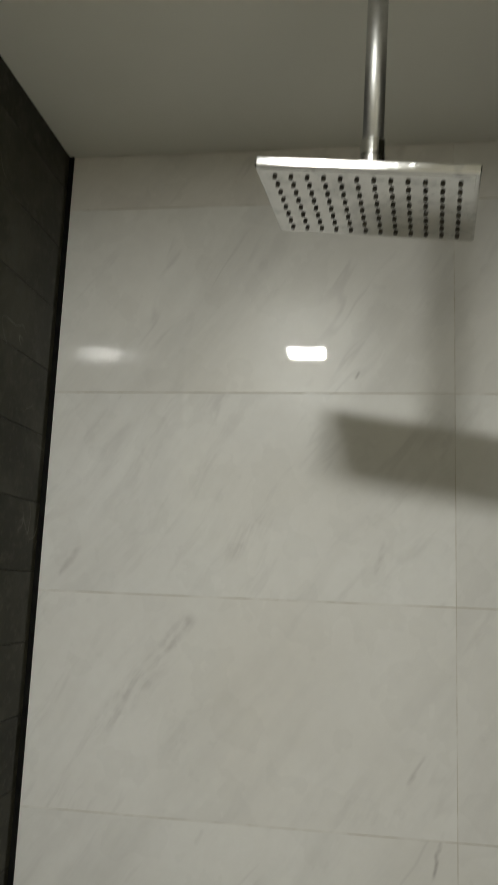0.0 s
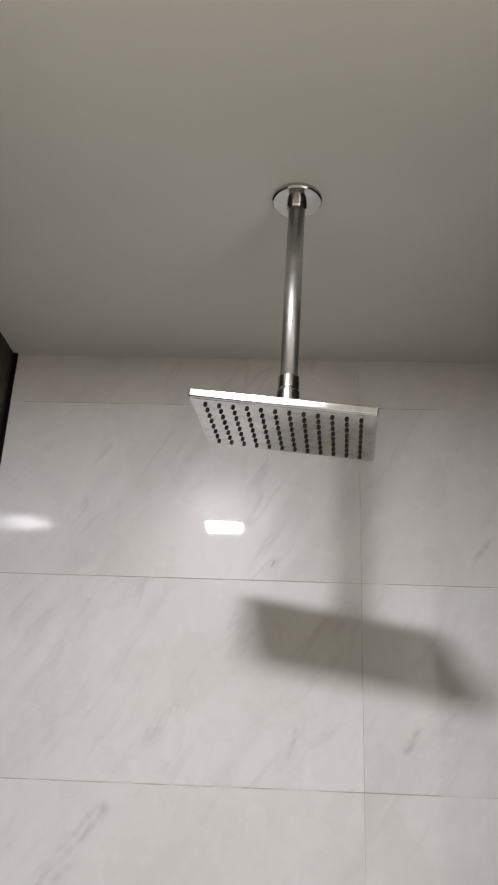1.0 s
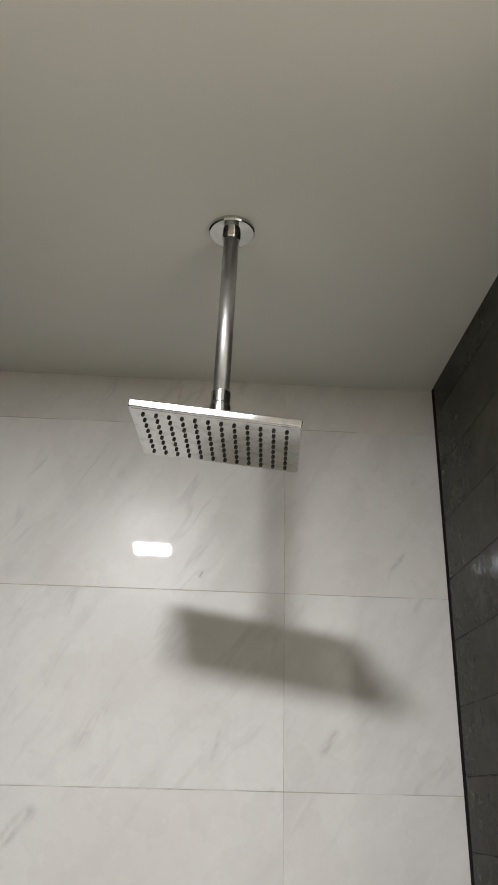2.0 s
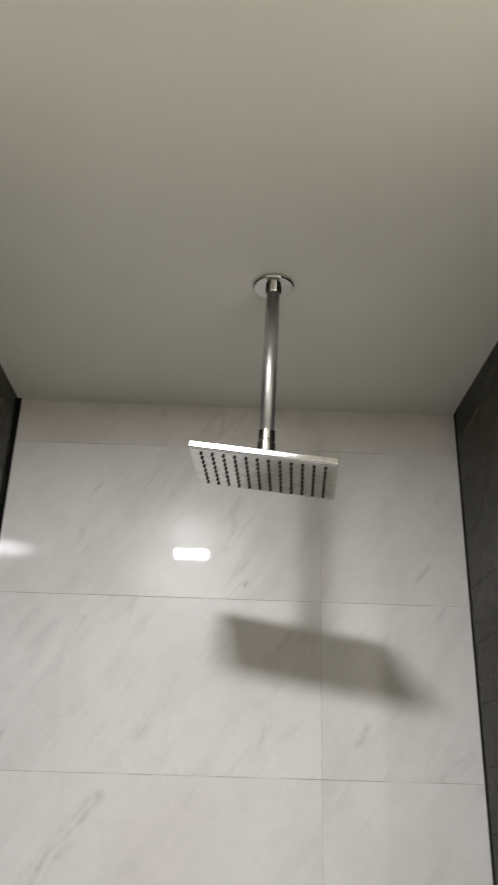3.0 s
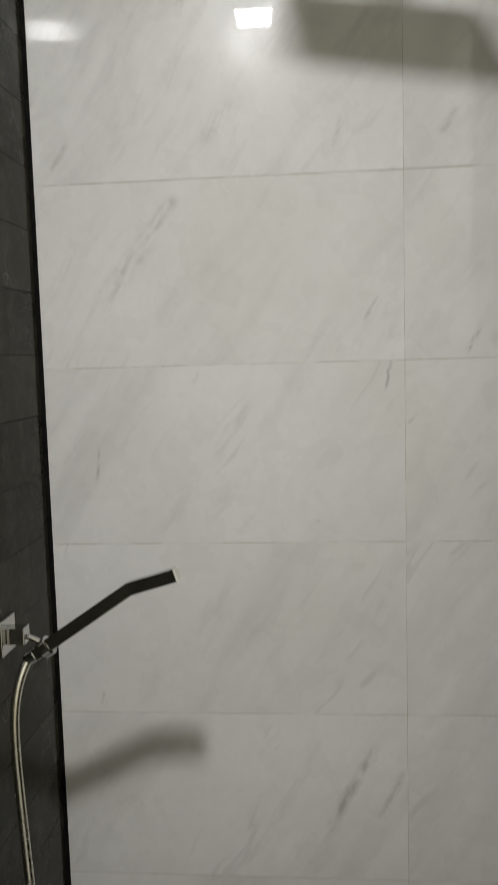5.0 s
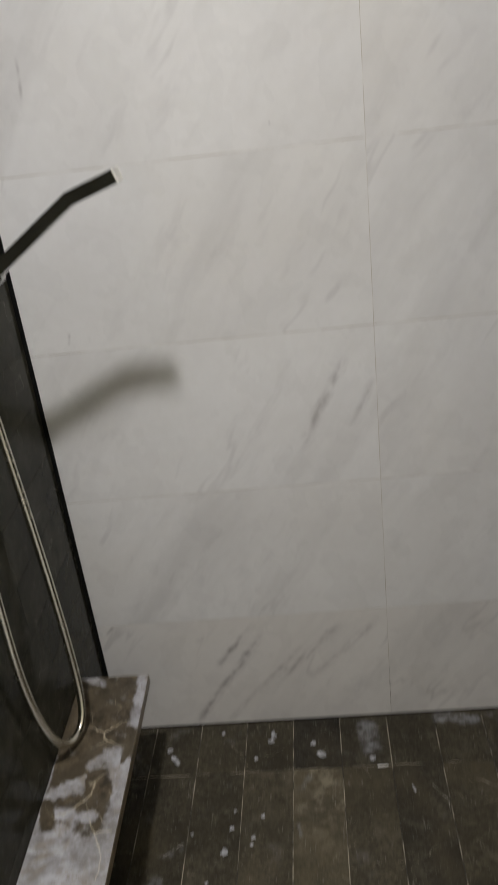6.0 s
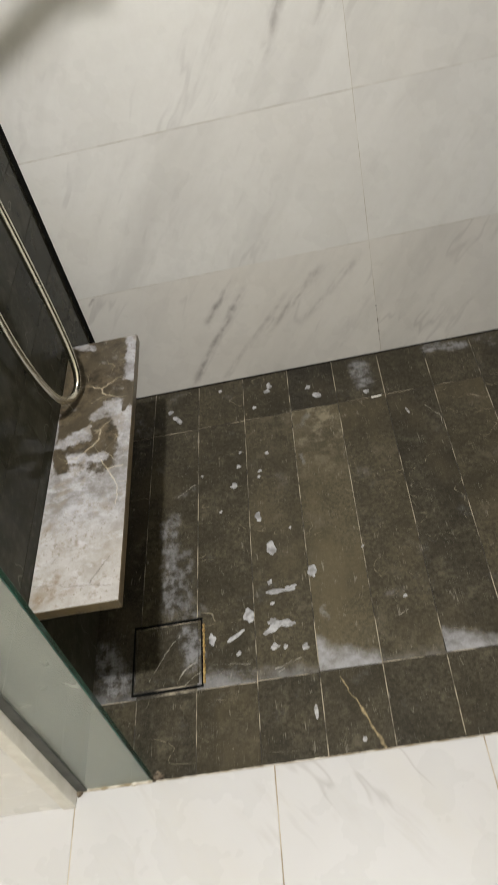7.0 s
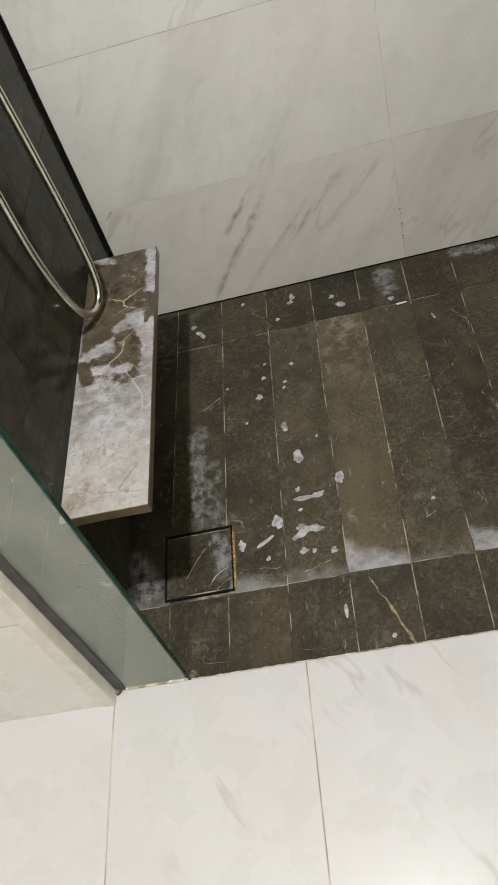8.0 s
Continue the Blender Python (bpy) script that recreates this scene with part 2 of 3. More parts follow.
    stain = n.lines(soft, ((0.124, -0.380, 0.123, -0.585, 0.030, 0.80), (0.152, -0.470, 0.152, -0.585, 0.032, 0.60), (0.120, -0.596, 0.172, -0.592, 0.030, 0.65),
                           (0.138, -0.320, 0.170, -0.302, 0.016, 0.45), (0.160, -0.640, 0.166, -0.690, 0.034, 0.90), (0.100, -0.712, 0.150, -0.725, 0.014, 0.35),
                           (0.012, -0.655, 0.040, -0.715, 0.050, 0.75), (0.200, -0.715, 0.270, -0.730, 0.022, 0.50), (0.543, -0.030, 0.547, -0.090, 0.038, 0.90),
                           (0.700, -0.014, 0.775, -0.028, 0.028, 0.90), (0.020, -0.030, 0.065, -0.120, 0.034, 0.40), (0.392, -0.185, 0.415, -0.155, 0.020, 0.55),
                           (0.390, -0.262, 0.396, -0.285, 0.009, 0.75), (0.395, -0.625, 0.397, -0.652, 0.011, 0.60), (0.666, -0.470, 0.690, -0.490, 0.026, 0.35),
                           (0.503, -0.619, 0.528, -0.622, 0.014, 0.40), (0.820, -0.020, 0.868, -0.080, 0.034, 0.45)), 0.15)
    patchy = n.math("ADD", n.math("MULTIPLY", n.noise(w, 26.0, 7, 0.72), 1.3), n.math("MULTIPLY", n.noise(w, 95.0, 4, 0.6), 0.5))
    stain = n.math("MULTIPLY", stain, n.ramp(n.noise(w, 48.0, 6, 0.72), 0.36, 0.62, 0.35, 1.0))
    stain = n.math("MULTIPLY", n.ramp(n.math("ADD", n.math("MULTIPLY", stain, 0.9), patchy), 0.98, 2.05), n.ramp(stain, 0.0, 0.50, 0.0, 0.72))
    all_over = n.ramp(n.noise(w, 11.0, 6, 0.72), 0.58, 0.76, 0.0, 0.16)
    lime = n.math("ADD", n.math("MAXIMUM", inner, stain), all_over, clamp=True)
    c = n.mix(lime, c, (0.35, 0.350, 0.362))
    n.bump(n.math("ADD", n.noise(w, 90.0, 3), n.math("MULTIPLY", lime, 0.8)), 0.25, 0.0008)
    return n.set(color=c, rough=n.ramp(n.noise(w, 20.0, 4), 0.3, 0.7, 0.30, 0.50), spec=0.13)


def wall_stone():
    """Honed near-black wall stone, each plank a little different."""
    n = Nodes("dark_wall_stone")
    p = n.shifted(n.local())
    r = n.chance()
    c = n.mix(r, (0.0225, 0.0220, 0.0150), (0.0370, 0.0358, 0.0250))
    c = n.mix(n.ramp(n.noise(p, 9.0, 5, 0.6), 0.4, 0.72, 0.0, 0.75), c, (0.058, 0.056, 0.041))
    thread = n.math("MULTIPLY", n.vein(n.noise(p, 5.0, 3, 0.55, 0.2), 0.0035), n.ramp(n.noise(p, 9.0, 2), 0.52, 0.62))
    c = n.mix(n.math("MULTIPLY", thread, 0.6), c, (0.16, 0.15, 0.12))
    dust = n.ramp(n.noise(p, 70.0, 6, 0.72), 0.50, 0.70, 0.0, 0.50)
    c = n.mix(dust, c, (0.064, 0.062, 0.046))
    mottle = n.ramp(n.noise(p, 19.0, 6, 0.7), 0.50, 0.72, 0.0, 0.55)
    c = n.mix(mottle, c, (0.060, 0.059, 0.046))
    n.bump(n.noise(p, 40.0, 3), 0.06, 0.001)
    return n.set(color=c, rough=n.ramp(n.noise(p, 8.0, 3), 0.3, 0.7, 0.10, 0.165), spec=0.05)


def ledge_stone():
    """Brown marble with cream veins; a mottled lime crust hides most of its top and leaves the stone bare towards the back."""
    n = Nodes("footrest_stone")
    w = n.place()
    x, y = n.split(w)[0], n.split(w)[1]
    upward = n.ramp(n.split(n.add("ShaderNodeNewGeometry").outputs["True Normal"])[2], 0.55, 0.8)
    c = n.mix(n.ramp(n.noise(w, 48.0, 7, 0.72), 0.34, 0.66), (0.036, 0.029, 0.019), (0.135, 0.106, 0.066))
    c = n.mix(n.ramp(n.noise(w, 14.0, 4), 0.42, 0.62, 0.0, 0.7), c, (0.078, 0.064, 0.042))
    chalk = n.math("MULTIPLY", n.ramp(n.noise(w, 55.0, 5, 0.68), 0.56, 0.68), n.ramp(n.noise(w, 16.0, 3), 0.40, 0.62, 0.0, 0.55))
    c = n.mix(chalk, c, (0.30, 0.285, 0.26))
    flat = n.wavy(w, 60.0, 0.012)
    cream = n.lines(flat, ((0.040, -0.262, 0.068, -0.278, 0.0018, 1), (0.068, -0.278, 0.081, -0.267, 0.0022, 1), (0.081, -0.267, 0.104, -0.251, 0.0014, 1),
                           (0.068, -0.278, 0.076, -0.298, 0.0022, 1), (0.076, -0.298, 0.101, -0.311, 0.0020, 1), (0.076, -0.298, 0.052, -0.312, 0.0012, 0.8),
                           (0.074, -0.385, 0.073, -0.408, 0.0022, 1), (0.073, -0.408, 0.052, -0.434, 0.0024, 1), (0.074, -0.385, 0.090, -0.366, 0.0014, 0.8),
                           (0.077, -0.452, 0.093, -0.480, 0.0019, 1), (0.093, -0.480, 0.114, -0.523, 0.0020, 1), (0.093, -0.480, 0.120, -0.478, 0.0016, 1),
                           (0.114, -0.523, 0.113, -0.560, 0.0016, 0.9), (0.052, -0.434, 0.020, -0.452, 0.0020, 0.9)))
    cream = n.math("MULTIPLY", cream, n.ramp(n.noise(w, 90.0, 3), 0.34, 0.55, 0.30, 1.0))
    bent = n.vec("ADD", w, n.vec("MULTIPLY", n.vec("SUBTRACT", n.colour_noise(w, 34.0), (0.5, 0.5, 0.5)), (0.022, 0.022, 0)))
    web = n.ramp(n.cells(n.mapped(bent, rot=(0, 0, 35), scale=(1.25, 0.85, 1)), 24.0, "DISTANCE_TO_EDGE"), 0.002, 0.020, 1.0, 0.0)
    web = n.math("MULTIPLY", web, n.math("MULTIPLY", n.ramp(n.noise(w, 21.0, 4, 0.6), 0.50, 0.62), n.ramp(y, -0.60, -0.50, 0.15, 0.8)))
    veins = n.math("MAXIMUM", n.math("MULTIPLY", web, 0.6), cream)
    c = n.mix(n.math("MULTIPLY", veins, 0.88), c, (0.50, 0.435, 0.31))
    # where the crust lies: all of the front, the outer edge, and patches between
    ragged = n.math("ADD", n.math("MULTIPLY", n.noise(w, 70.0, 7, 0.72), 1.0), n.math("MULTIPLY", n.noise(n.vec("ADD", w, (0.31, 0.07, 0)), 24.0, 6, 0.66), 1.3))
    ragged = n.math("SUBTRACT", ragged, 0.65)
    bound = n.math("ADD", y, n.math("MULTIPLY", x, 0.25))
    level = n.ramp(bound, -0.520, -0.395, 0.12, 0.82)
    soft = n.wavy(w, 30.0, 0.018)
    laid = n.lines(soft, ((0.119, -0.140, 0.121, -0.262, 0.018, 1), (0.120, -0.350, 0.119, -0.480, 0.026, 1), (0.066, -0.345, 0.091, -0.327, 0.022, 1), (0.091, -0.327, 0.116, -0.368, 0.030, 1),
                          (0.009, -0.406, 0.048, -0.388, 0.026, 0.85), (0.040, -0.380, 0.055, -0.372, 0.010, 1), (0.000, -0.134, 0.040, -0.152, 0.014, 0.8),
                          (0.030, -0.440, 0.085, -0.452, 0.016, 0.8), (LEFT, -0.330, LEFT, -0.735, 0.007, 0.9)), 0.10)
    bare = n.lines(soft, ((0.114, -0.274, 0.122, -0.308, 0.008, 1), (0.122, -0.308, 0.115, -0.345, 0.008, 1), (0.072, -0.375, 0.088, -0.405, 0.020, 0.9),
                          (0.000, -0.425, 0.016, -0.466, 0.016, 0.8)), 0.20)
    level = n.math("ADD", n.math("SUBTRACT", level, n.math("MULTIPLY", laid, 0.62)), n.math("MULTIPLY", bare, 0.60))
    crust = n.math("MULTIPLY", n.ramp(n.math("SUBTRACT", ragged, level), -0.17, 0.20), upward)
    tint = n.mix(n.ramp(n.noise(w, 24.0, 8, 0.72), 0.34, 0.64), (0.215, 0.203, 0.188), (0.46, 0.458, 0.48))
    tint = n.mix(n.ramp(y, -0.66, -0.52, 0.60, 0.0), tint, (0.44, 0.41, 0.358))
    blot = n.math("MULTIPLY", n.ramp(n.noise(w, 34.0, 6, 0.64), 0.52, 0.64), n.ramp(n.noise(w, 11.0, 2), 0.36, 0.58, 0.25, 1.0))
    tint = n.mix(n.math("MULTIPLY", blot, 0.60), tint, (0.255, 0.215, 0.155))
    fleck = n.math("MULTIPLY", n.ramp(n.noise(w, 120.0, 5, 0.68), 0.55, 0.64), n.ramp(n.noise(w, 24.0, 3), 0.44, 0.58))
    tint = n.mix(n.math("MULTIPLY", fleck, 0.60), tint, (0.18, 0.148, 0.10))
    ring = n.vein(n.noise(n.vec("ADD", w, (0.0, 0.0, 0.4)), 34.0, 5, 0.6), 0.03)
    tint = n.mix(n.math("MULTIPLY", ring, n.ramp(n.noise(w, 12.0, 2), 0.42, 0.6, 0.0, 0.45)), tint, (0.32, 0.28, 0.215))
    wisp = n.ramp(n.noise(n.mapped(bent, rot=(0, 0, -30), scale=(1.0, 2.2, 1)), 26.0, 6, 0.68), 0.52, 0.70)
    tint = n.mix(n.math("MULTIPLY", wisp, 0.55), tint, (0.62, 0.62, 0.65))
    spots = n.lines(soft, ((0.003, -0.590, 0.010, -0.584, 0.013, 0.55), (0.057, -0.620, 0.058, -0.626, 0.006, 0.7), (0.090, -0.560, 0.100, -0.566, 0.014, 0.35), (0.010, -0.500, 0.030, -0.494, 0.013, 0.45)))
    tint = n.mix(spots, tint, (0.22, 0.175, 0.115))
    rust = n.lines(soft, ((0.012, -0.716, 0.048, -0.700, 0.026, 1), (0.030, -0.690, 0.036, -0.672, 0.012, 0.8)))
    tint = n.mix(n.math("MULTIPLY", rust, n.ramp(n.noise(w, 48.0, 5, 0.65), 0.40, 0.62, 0.1, 0.95)), tint, (0.20, 0.14, 0.07))
    tint = n.mix(n.math("MULTIPLY", veins, 0.55), tint, (0.66, 0.60, 0.46))
    crack = n.lines(flat, ((0.083, -0.703, 0.094, -0.680, 0.0016, 1), (0.094, -0.680, 0.110, -0.660, 0.0012, 1), (LEFT, -0.690, 0.116, -0.712, 0.0010, 0.8), (0.018, -0.655, 0.030, -0.640, 0.0010, 0.7)))
    c = n.mix(n.ramp(n.noise(w, 50.0, 4, 0.6), 0.3, 0.6, 0.25, 0.85), c, n.mix(upward, (0.150, 0.112, 0.056), c))
    c = n.mix(n.math("MULTIPLY", crust, 0.93), c, tint)
    c = n.mix(n.math("MULTIPLY", n.math("MULTIPLY", crack, upward), 0.6), c, (0.09, 0.07, 0.05))
    n.bump(n.math("ADD", crust, n.noise(w, 140.0, 3)), 0.4, 0.0009)
    return n.set(color=c, rough=n.math("ADD", 0.30, n.math("MULTIPLY", crust, 0.3)), spec=0.4)


def grout(name, a, b, scale=60.0):
    n = Nodes(name)
    w = n.place()
    c = n.mix(n.ramp(n.noise(w, scale * 0.12, 4, 0.6), 0.42, 0.6), a, b)
    n.bump(n.noise(w, scale * 8, 2), 0.4, 0.0005)
    return n.set(color=c, rough=0.85)


def paint(name, a, b):
    n = Nodes(name)
    w = n.place()
    c = n.mix(n.ramp(n.noise(w, 2.2, 4, 0.6), 0.35, 0.65), a, b)
    n.bump(n.math("ADD", n.noise(w, 160.0, 2), n.math("MULTIPLY", n.noise(w, 4.0, 2), 3.0)), 0.10, 0.0015)
    return n.set(color=c, rough=0.6, spec=0.35)


def metal(name, tone, low, high, scale=40.0, stained=0.0):
    n = Nodes(name)
    p = n.local()
    spots = n.ramp(n.noise(p, scale * 4, 3), 0.58, 0.70)
    r = n.ramp(n.noise(p, scale, 4), 0.3, 0.7, low, high)
    marks = n.ramp(n.noise(p, scale * 2.0, 5, 0.65), 0.49, 0.62, 0.0, stained)
    tone = n.mix(marks, tone, tuple(v * 0.4 for v in tone))
    return n.set(color=tone, metal=1.0, rough=n.math("ADD", r, n.math("MULTIPLY", spots, 0.10)))


def plain(name, a, b, rough=0.5, scale=50.0, spec=0.5):
    n = Nodes(name)
    c = n.mix(n.ramp(n.noise(n.place(), scale, 4), 0.35, 0.65), a, b)
    return n.set(color=c, rough=rough, spec=spec)


def filmed_glass():
    """Clear glass with a faint film of dried soap."""
    n = Nodes("shower_glass")
    t = n.tree
    glass = n.add("ShaderNodeBsdfGlass")
    glass.inputs["Color"].default_value = (0.93, 0.968, 0.945, 1)
    glass.inputs["Roughness"].default_value = 0.0
    glass.inputs["IOR"].default_value = 1.5
    film = n.add("ShaderNodeBsdfDiffuse")
    film.inputs["Color"].default_value = (0.60, 0.625, 0.575, 1)
    m = n.add("ShaderNodeMixShader")
    w = n.place()
    smear = n.ramp(n.noise(n.mapped(w, scale=(1, 1, 0.35)), 11.0, 5, 0.62), 0.3, 0.72, 0.12, 0.34)
    drips = n.ramp(n.noise(n.mapped(w, scale=(1, 1, 0.12)), 60.0, 3), 0.55, 0.75, 0.0, 0.06)
    spots = n.math("MULTIPLY", n.ramp(n.noise(w, 42.0, 4, 0.6), 0.64, 0.70), 0.14)
    n.put(m.inputs[0], n.math("ADD", smear, n.math("ADD", drips, spots), clamp=True))
    t.links.new(glass.outputs[0], m.inputs[1])
    t.links.new(film.outputs[0], m.inputs[2])
    t.links.new(m.outputs[0], t.nodes["Material Output"].inputs["Surface"])
    return n.mat


def glow(name, colour, strength):
    n = Nodes(name)
    e = n.add("ShaderNodeEmission")
    e.inputs["Color"].default_value = (*colour, 1)
    e.inputs["Strength"].default_value = strength
    n.tree.links.new(e.outputs[0], n.tree.nodes["Material Output"].inputs["Surface"])
    return n.mat


STREAKS = [
    (0.236, 1.768, 0.186, 1.702, 0.018, 0.36), (0.205, 1.725, 0.090, 1.575, 0.028, 0.26), (0.061, 1.859, 0.027, 1.808, 0.008, 0.4),
    (0.332, 1.922, 0.28, 1.832, 0.02, 0.22), (0.558, 1.596, 0.535, 1.551, 0.005, 0.4), (0.583, 1.504, 0.565, 1.435, 0.004, 0.55),
    (0.724, 1.548, 0.697, 1.492, 0.007, 0.95), (0.088, 1.362, 0.081, 1.294, 0.004, 0.35), (0.555, 0.848, 0.446, 0.645, 0.014, 0.5),
    (0.599, 0.8, 0.548, 0.684, 0.013, 0.3), (0.356, 0.259, 0.152, -0.019, 0.01, 0.5), (0.333, 0.274, 0.232, 0.157, 0.009, 0.55),
    (0.518, 0.269, 0.347, 0.1, 0.012, 0.4), (0.596, 0.274, 0.422, 0.108, 0.01, 0.25),
]
STREAKS += [
    (0.443, 0.227, 0.215, -0.021, 0.008, 0.25), (0.037, 0.285, 0.012, 0.264, 0.004, 0.6), (0.506, 1.879, 0.487, 1.825, 0.006, 0.3),
    (0.209, 1.195, 0.214, 1.199, 0.003, 0.6), (0.458, 1.23, 0.455, 1.224, 0.003, 0.6), (0.105, 2.084, 0.099, 2.075, 0.0025, 0.8),
    (0.463, 2.123, 0.458, 2.106, 0.003, 0.45), (0.63, 1.412, 0.602, 1.38, 0.005, 0.3), (0.551, 2.55, 0.514, 2.447, 0.008, 0.35),
    (0.263, 1.479, 0.253, 1.456, 0.005, 0.35), (0.077, 0.93, 0.071, 0.902, 0.004, 0.4), (0.849, 2.333, 0.826, 2.281, 0.012, 0.2),
    (0.808, 2.172, 0.768, 2.115, 0.008, 0.3), (0.688, 1.884, 0.653, 1.837, 0.01, 0.3),
]
MARBLE, BACK_MARBLE = white_marble("white_marble"), white_marble("white_marble_back", STREAKS)
# floor copy of the marble, greyed because the lamp falls strongest there
FLOOR_MARBLE = white_marble("white_floor_marble", dulled=0.47)
FLOOR_STONE, WALL_STONE, LEDGE_STONE = floor_stone(), wall_stone(), ledge_stone()
WHITE_GROUT = grout("white_grout", (0.47, 0.43, 0.355), (0.69, 0.675, 0.635), 110.0)
FLOOR_GROUT = grout("floor_grout", (0.035, 0.030, 0.022), (0.36, 0.315, 0.235), 150.0)
DRY_GROUT = grout("dry_floor_grout", (0.30, 0.245, 0.165), (0.50, 0.45, 0.36), 90.0)
DARK_GROUT = grout("dark_grout", (0.010, 0.0093, 0.0072), (0.022, 0.0205, 0.016))
CEILING_PAINT = paint("ceiling_paint", (0.835, 0.822, 0.755), (0.87, 0.858, 0.795))
# yellowed so that light bounced off the unseen walls fills the shadows warmly
BOUNCE_PAINT = paint("bounce_paint", (0.77, 0.735, 0.63), (0.81, 0.775, 0.67))
CHROME = metal("chrome", (0.57, 0.57, 0.56), 0.035, 0.07)
WORN_CHROME = metal("spotted_chrome", (0.68, 0.68, 0.67), 0.09, 0.18, 30.0, 0.30)
DULL_CHROME = metal("dull_chrome", (0.52, 0.52, 0.51), 0.36, 0.44, 60.0, 0.12)
STEEL = metal("hose_steel", (0.72, 0.69, 0.59), 0.22, 0.27, 6.0)
RUBBER = plain("nozzle_rubber", (0.022, 0.019, 0.015), (0.065, 0.055, 0.042), 0.6, 300.0)
BLACK = plain("black_sealant", (0.004, 0.004, 0.004), (0.008, 0.008, 0.007), 0.8, spec=0.1)
DARK_STRIP = plain("seal_strip", (0.045, 0.048, 0.043), (0.075, 0.078, 0.070), 0.5)
TRIM = plain("white_trim", (0.66, 0.64, 0.58), (0.74, 0.72, 0.67), 0.35)
SILICONE = plain("aged_silicone", (0.24, 0.19, 0.11), (0.60, 0.56, 0.48), 0.5, 60.0)
LIME = plain("lime_scale", (0.22, 0.218, 0.215), (0.46, 0.46, 0.47), 0.7, 70.0)
RUST = plain("brass_rust", (0.16, 0.09, 0.02), (0.42, 0.30, 0.10), 0.55, 220.0)
GRIME = plain("grime", (0.05, 0.035, 0.02), (0.20, 0.16, 0.11), 0.8, 160.0)
GLASS, GLASS_EDGE = filmed_glass(), plain("glass_edge", (0.010, 0.040, 0.030), (0.02, 0.075, 0.058), 0.12, 20.0)
LIGHT = glow("lamp_glow", (1.0, 0.965, 0.91), 60.0)


# ---- shapes ----
def mesh_of(name, bm, material, smooth=False):
    me = bpy.data.meshes.new(name)
    bmesh.ops.recalc_face_normals(bm, faces=bm.faces)
    for f in bm.faces:
        f.smooth = smooth
    bm.to_mesh(me)
    bm.free()
    me.materials.append(material)
    return me


def thing(name, bm, material, label="", category="", kind="", group="", smooth=False):
    return tagged(new(name, mesh_of(name, bm, material, smooth)), label, category, group, kind)


def part(name, bm, material, parent, label="", smooth=False):
    ob = new(name, mesh_of(name, bm, material, smooth))
    ob.parent = parent
    return tagged(ob, label)


def box(a, b, bevel=0.0, bm=None, segments=2):
    bm = bm or bmesh.new()
    made = bmesh.ops.create_cube(bm, size=1)["verts"]
    for v in made:
        v.co = [(a[i] + b[i]) / 2 + v.co[i] * (b[i] - a[i]) for i in range(3)]
    if bevel:
        edges = {e for v in made for e in v.link_edges}
        bmesh.ops.bevel(bm, geom=list(edges), offset=bevel, segments=segments, affect="EDGES", profile=0.5)
    return bm


def turned(profile, steps=40, bm=None):
    """A solid of revolution about z from (radius, height) pairs."""
    bm = bm or bmesh.new()
    rings = []
    for r, z in profile:
        rings.append([bm.verts.new((r * math.cos(2 * math.pi * i / steps), r * math.sin(2 * math.pi * i / steps), z)) for i in range(steps)])
    for a, b in zip(rings, rings[1:]):
        for i in range(steps):
            bm.faces.new((a[i], a[(i + 1) % steps], b[(i + 1) % steps], b[i]))
    bm.faces.new(rings[0][::-1])
    bm.faces.new(rings[-1])
    return bm


def moved(bm, m):
    bm.transform(m)
    return bm


def tile_mesh(name, w, h, material, deep=0.008, edge=0.0005):
    """A slab in the xz plane whose face looks to -y, with eased edges."""
    bm = bmesh.new()
    rings = []
    for inset, y in ((0, deep), (0, edge), (edge, 0)) if edge else ((0, deep), (0, 0)):
        a, b = w / 2 - inset, h / 2 - inset
        rings.append([bm.verts.new(c) for c in ((-a, y, -b), (a, y, -b), (a, y, b), (-a, y, b))])
    for p, q in zip(rings, rings[1:]):
        for i in range(4):
            bm.faces.new((p[i], p[(i + 1) % 4], q[(i + 1) % 4], q[i]))
    bm.faces.new(rings[-1])
    bm.faces.new(rings[0][::-1])
    return mesh_of(name, bm, material)


SHARED = {}


def tile(parent, name, w, h, material, m, strength=1.0, edge=0.0005, tan=0.0, lime=0.0):
    """One piece of a wall or floor: tiles of one size share their mesh."""
    key = (name, round(w, 4), round(h, 4), material.name, edge)
    if key not in SHARED:
        SHARED[key] = tile_mesh(name, w, h, material, edge=edge)
    ob = new(name, SHARED[key])
    ob.parent = parent
    ob.matrix_basis = m
    ob.color = (strength, tan, lime, 1)
    return ob


# ---- setting ----
def structure(name, bm, material, label, category):
    return thing(name, bm, material, label, category, "structure")


wall_back = structure("wall_back", box((-0.06, 0.0005, -0.1), (W + 0.06, 0.14, H), 0), WHITE_GROUT,
                      "polished white marble tiled back wall of the shower", "wall")
wall_left = structure("wall_left", box((LEFT - 0.009, FRONT + 0.012, -0.1), (LEFT - 0.0007, -0.0052, H)), DARK_GROUT,
                      "near-black stone plank wall beside the footrest", "wall")
bm = box((-0.16, FRONT + 0.012, -0.1), (LEFT - 0.0095, 0.0015, H))
wall_left_core = structure("wall_left_core", box((-0.03, -0.0044, -0.05), (-0.0006, -0.0006, H), 0, bm), BLACK,
                           "black recessed reveal behind the dark side wall", "wall")
wall_right = structure("wall_right", box((W + 0.0007, FRONT + 0.012, -0.1), (W + 0.009, -GAP - 0.002, H)), DARK_GROUT,
                       "near-black stone plank wall across from the footrest", "wall")
bm = box((W + 0.0095, FRONT + 0.012, -0.1), (W + 0.16, 0.0015, H))
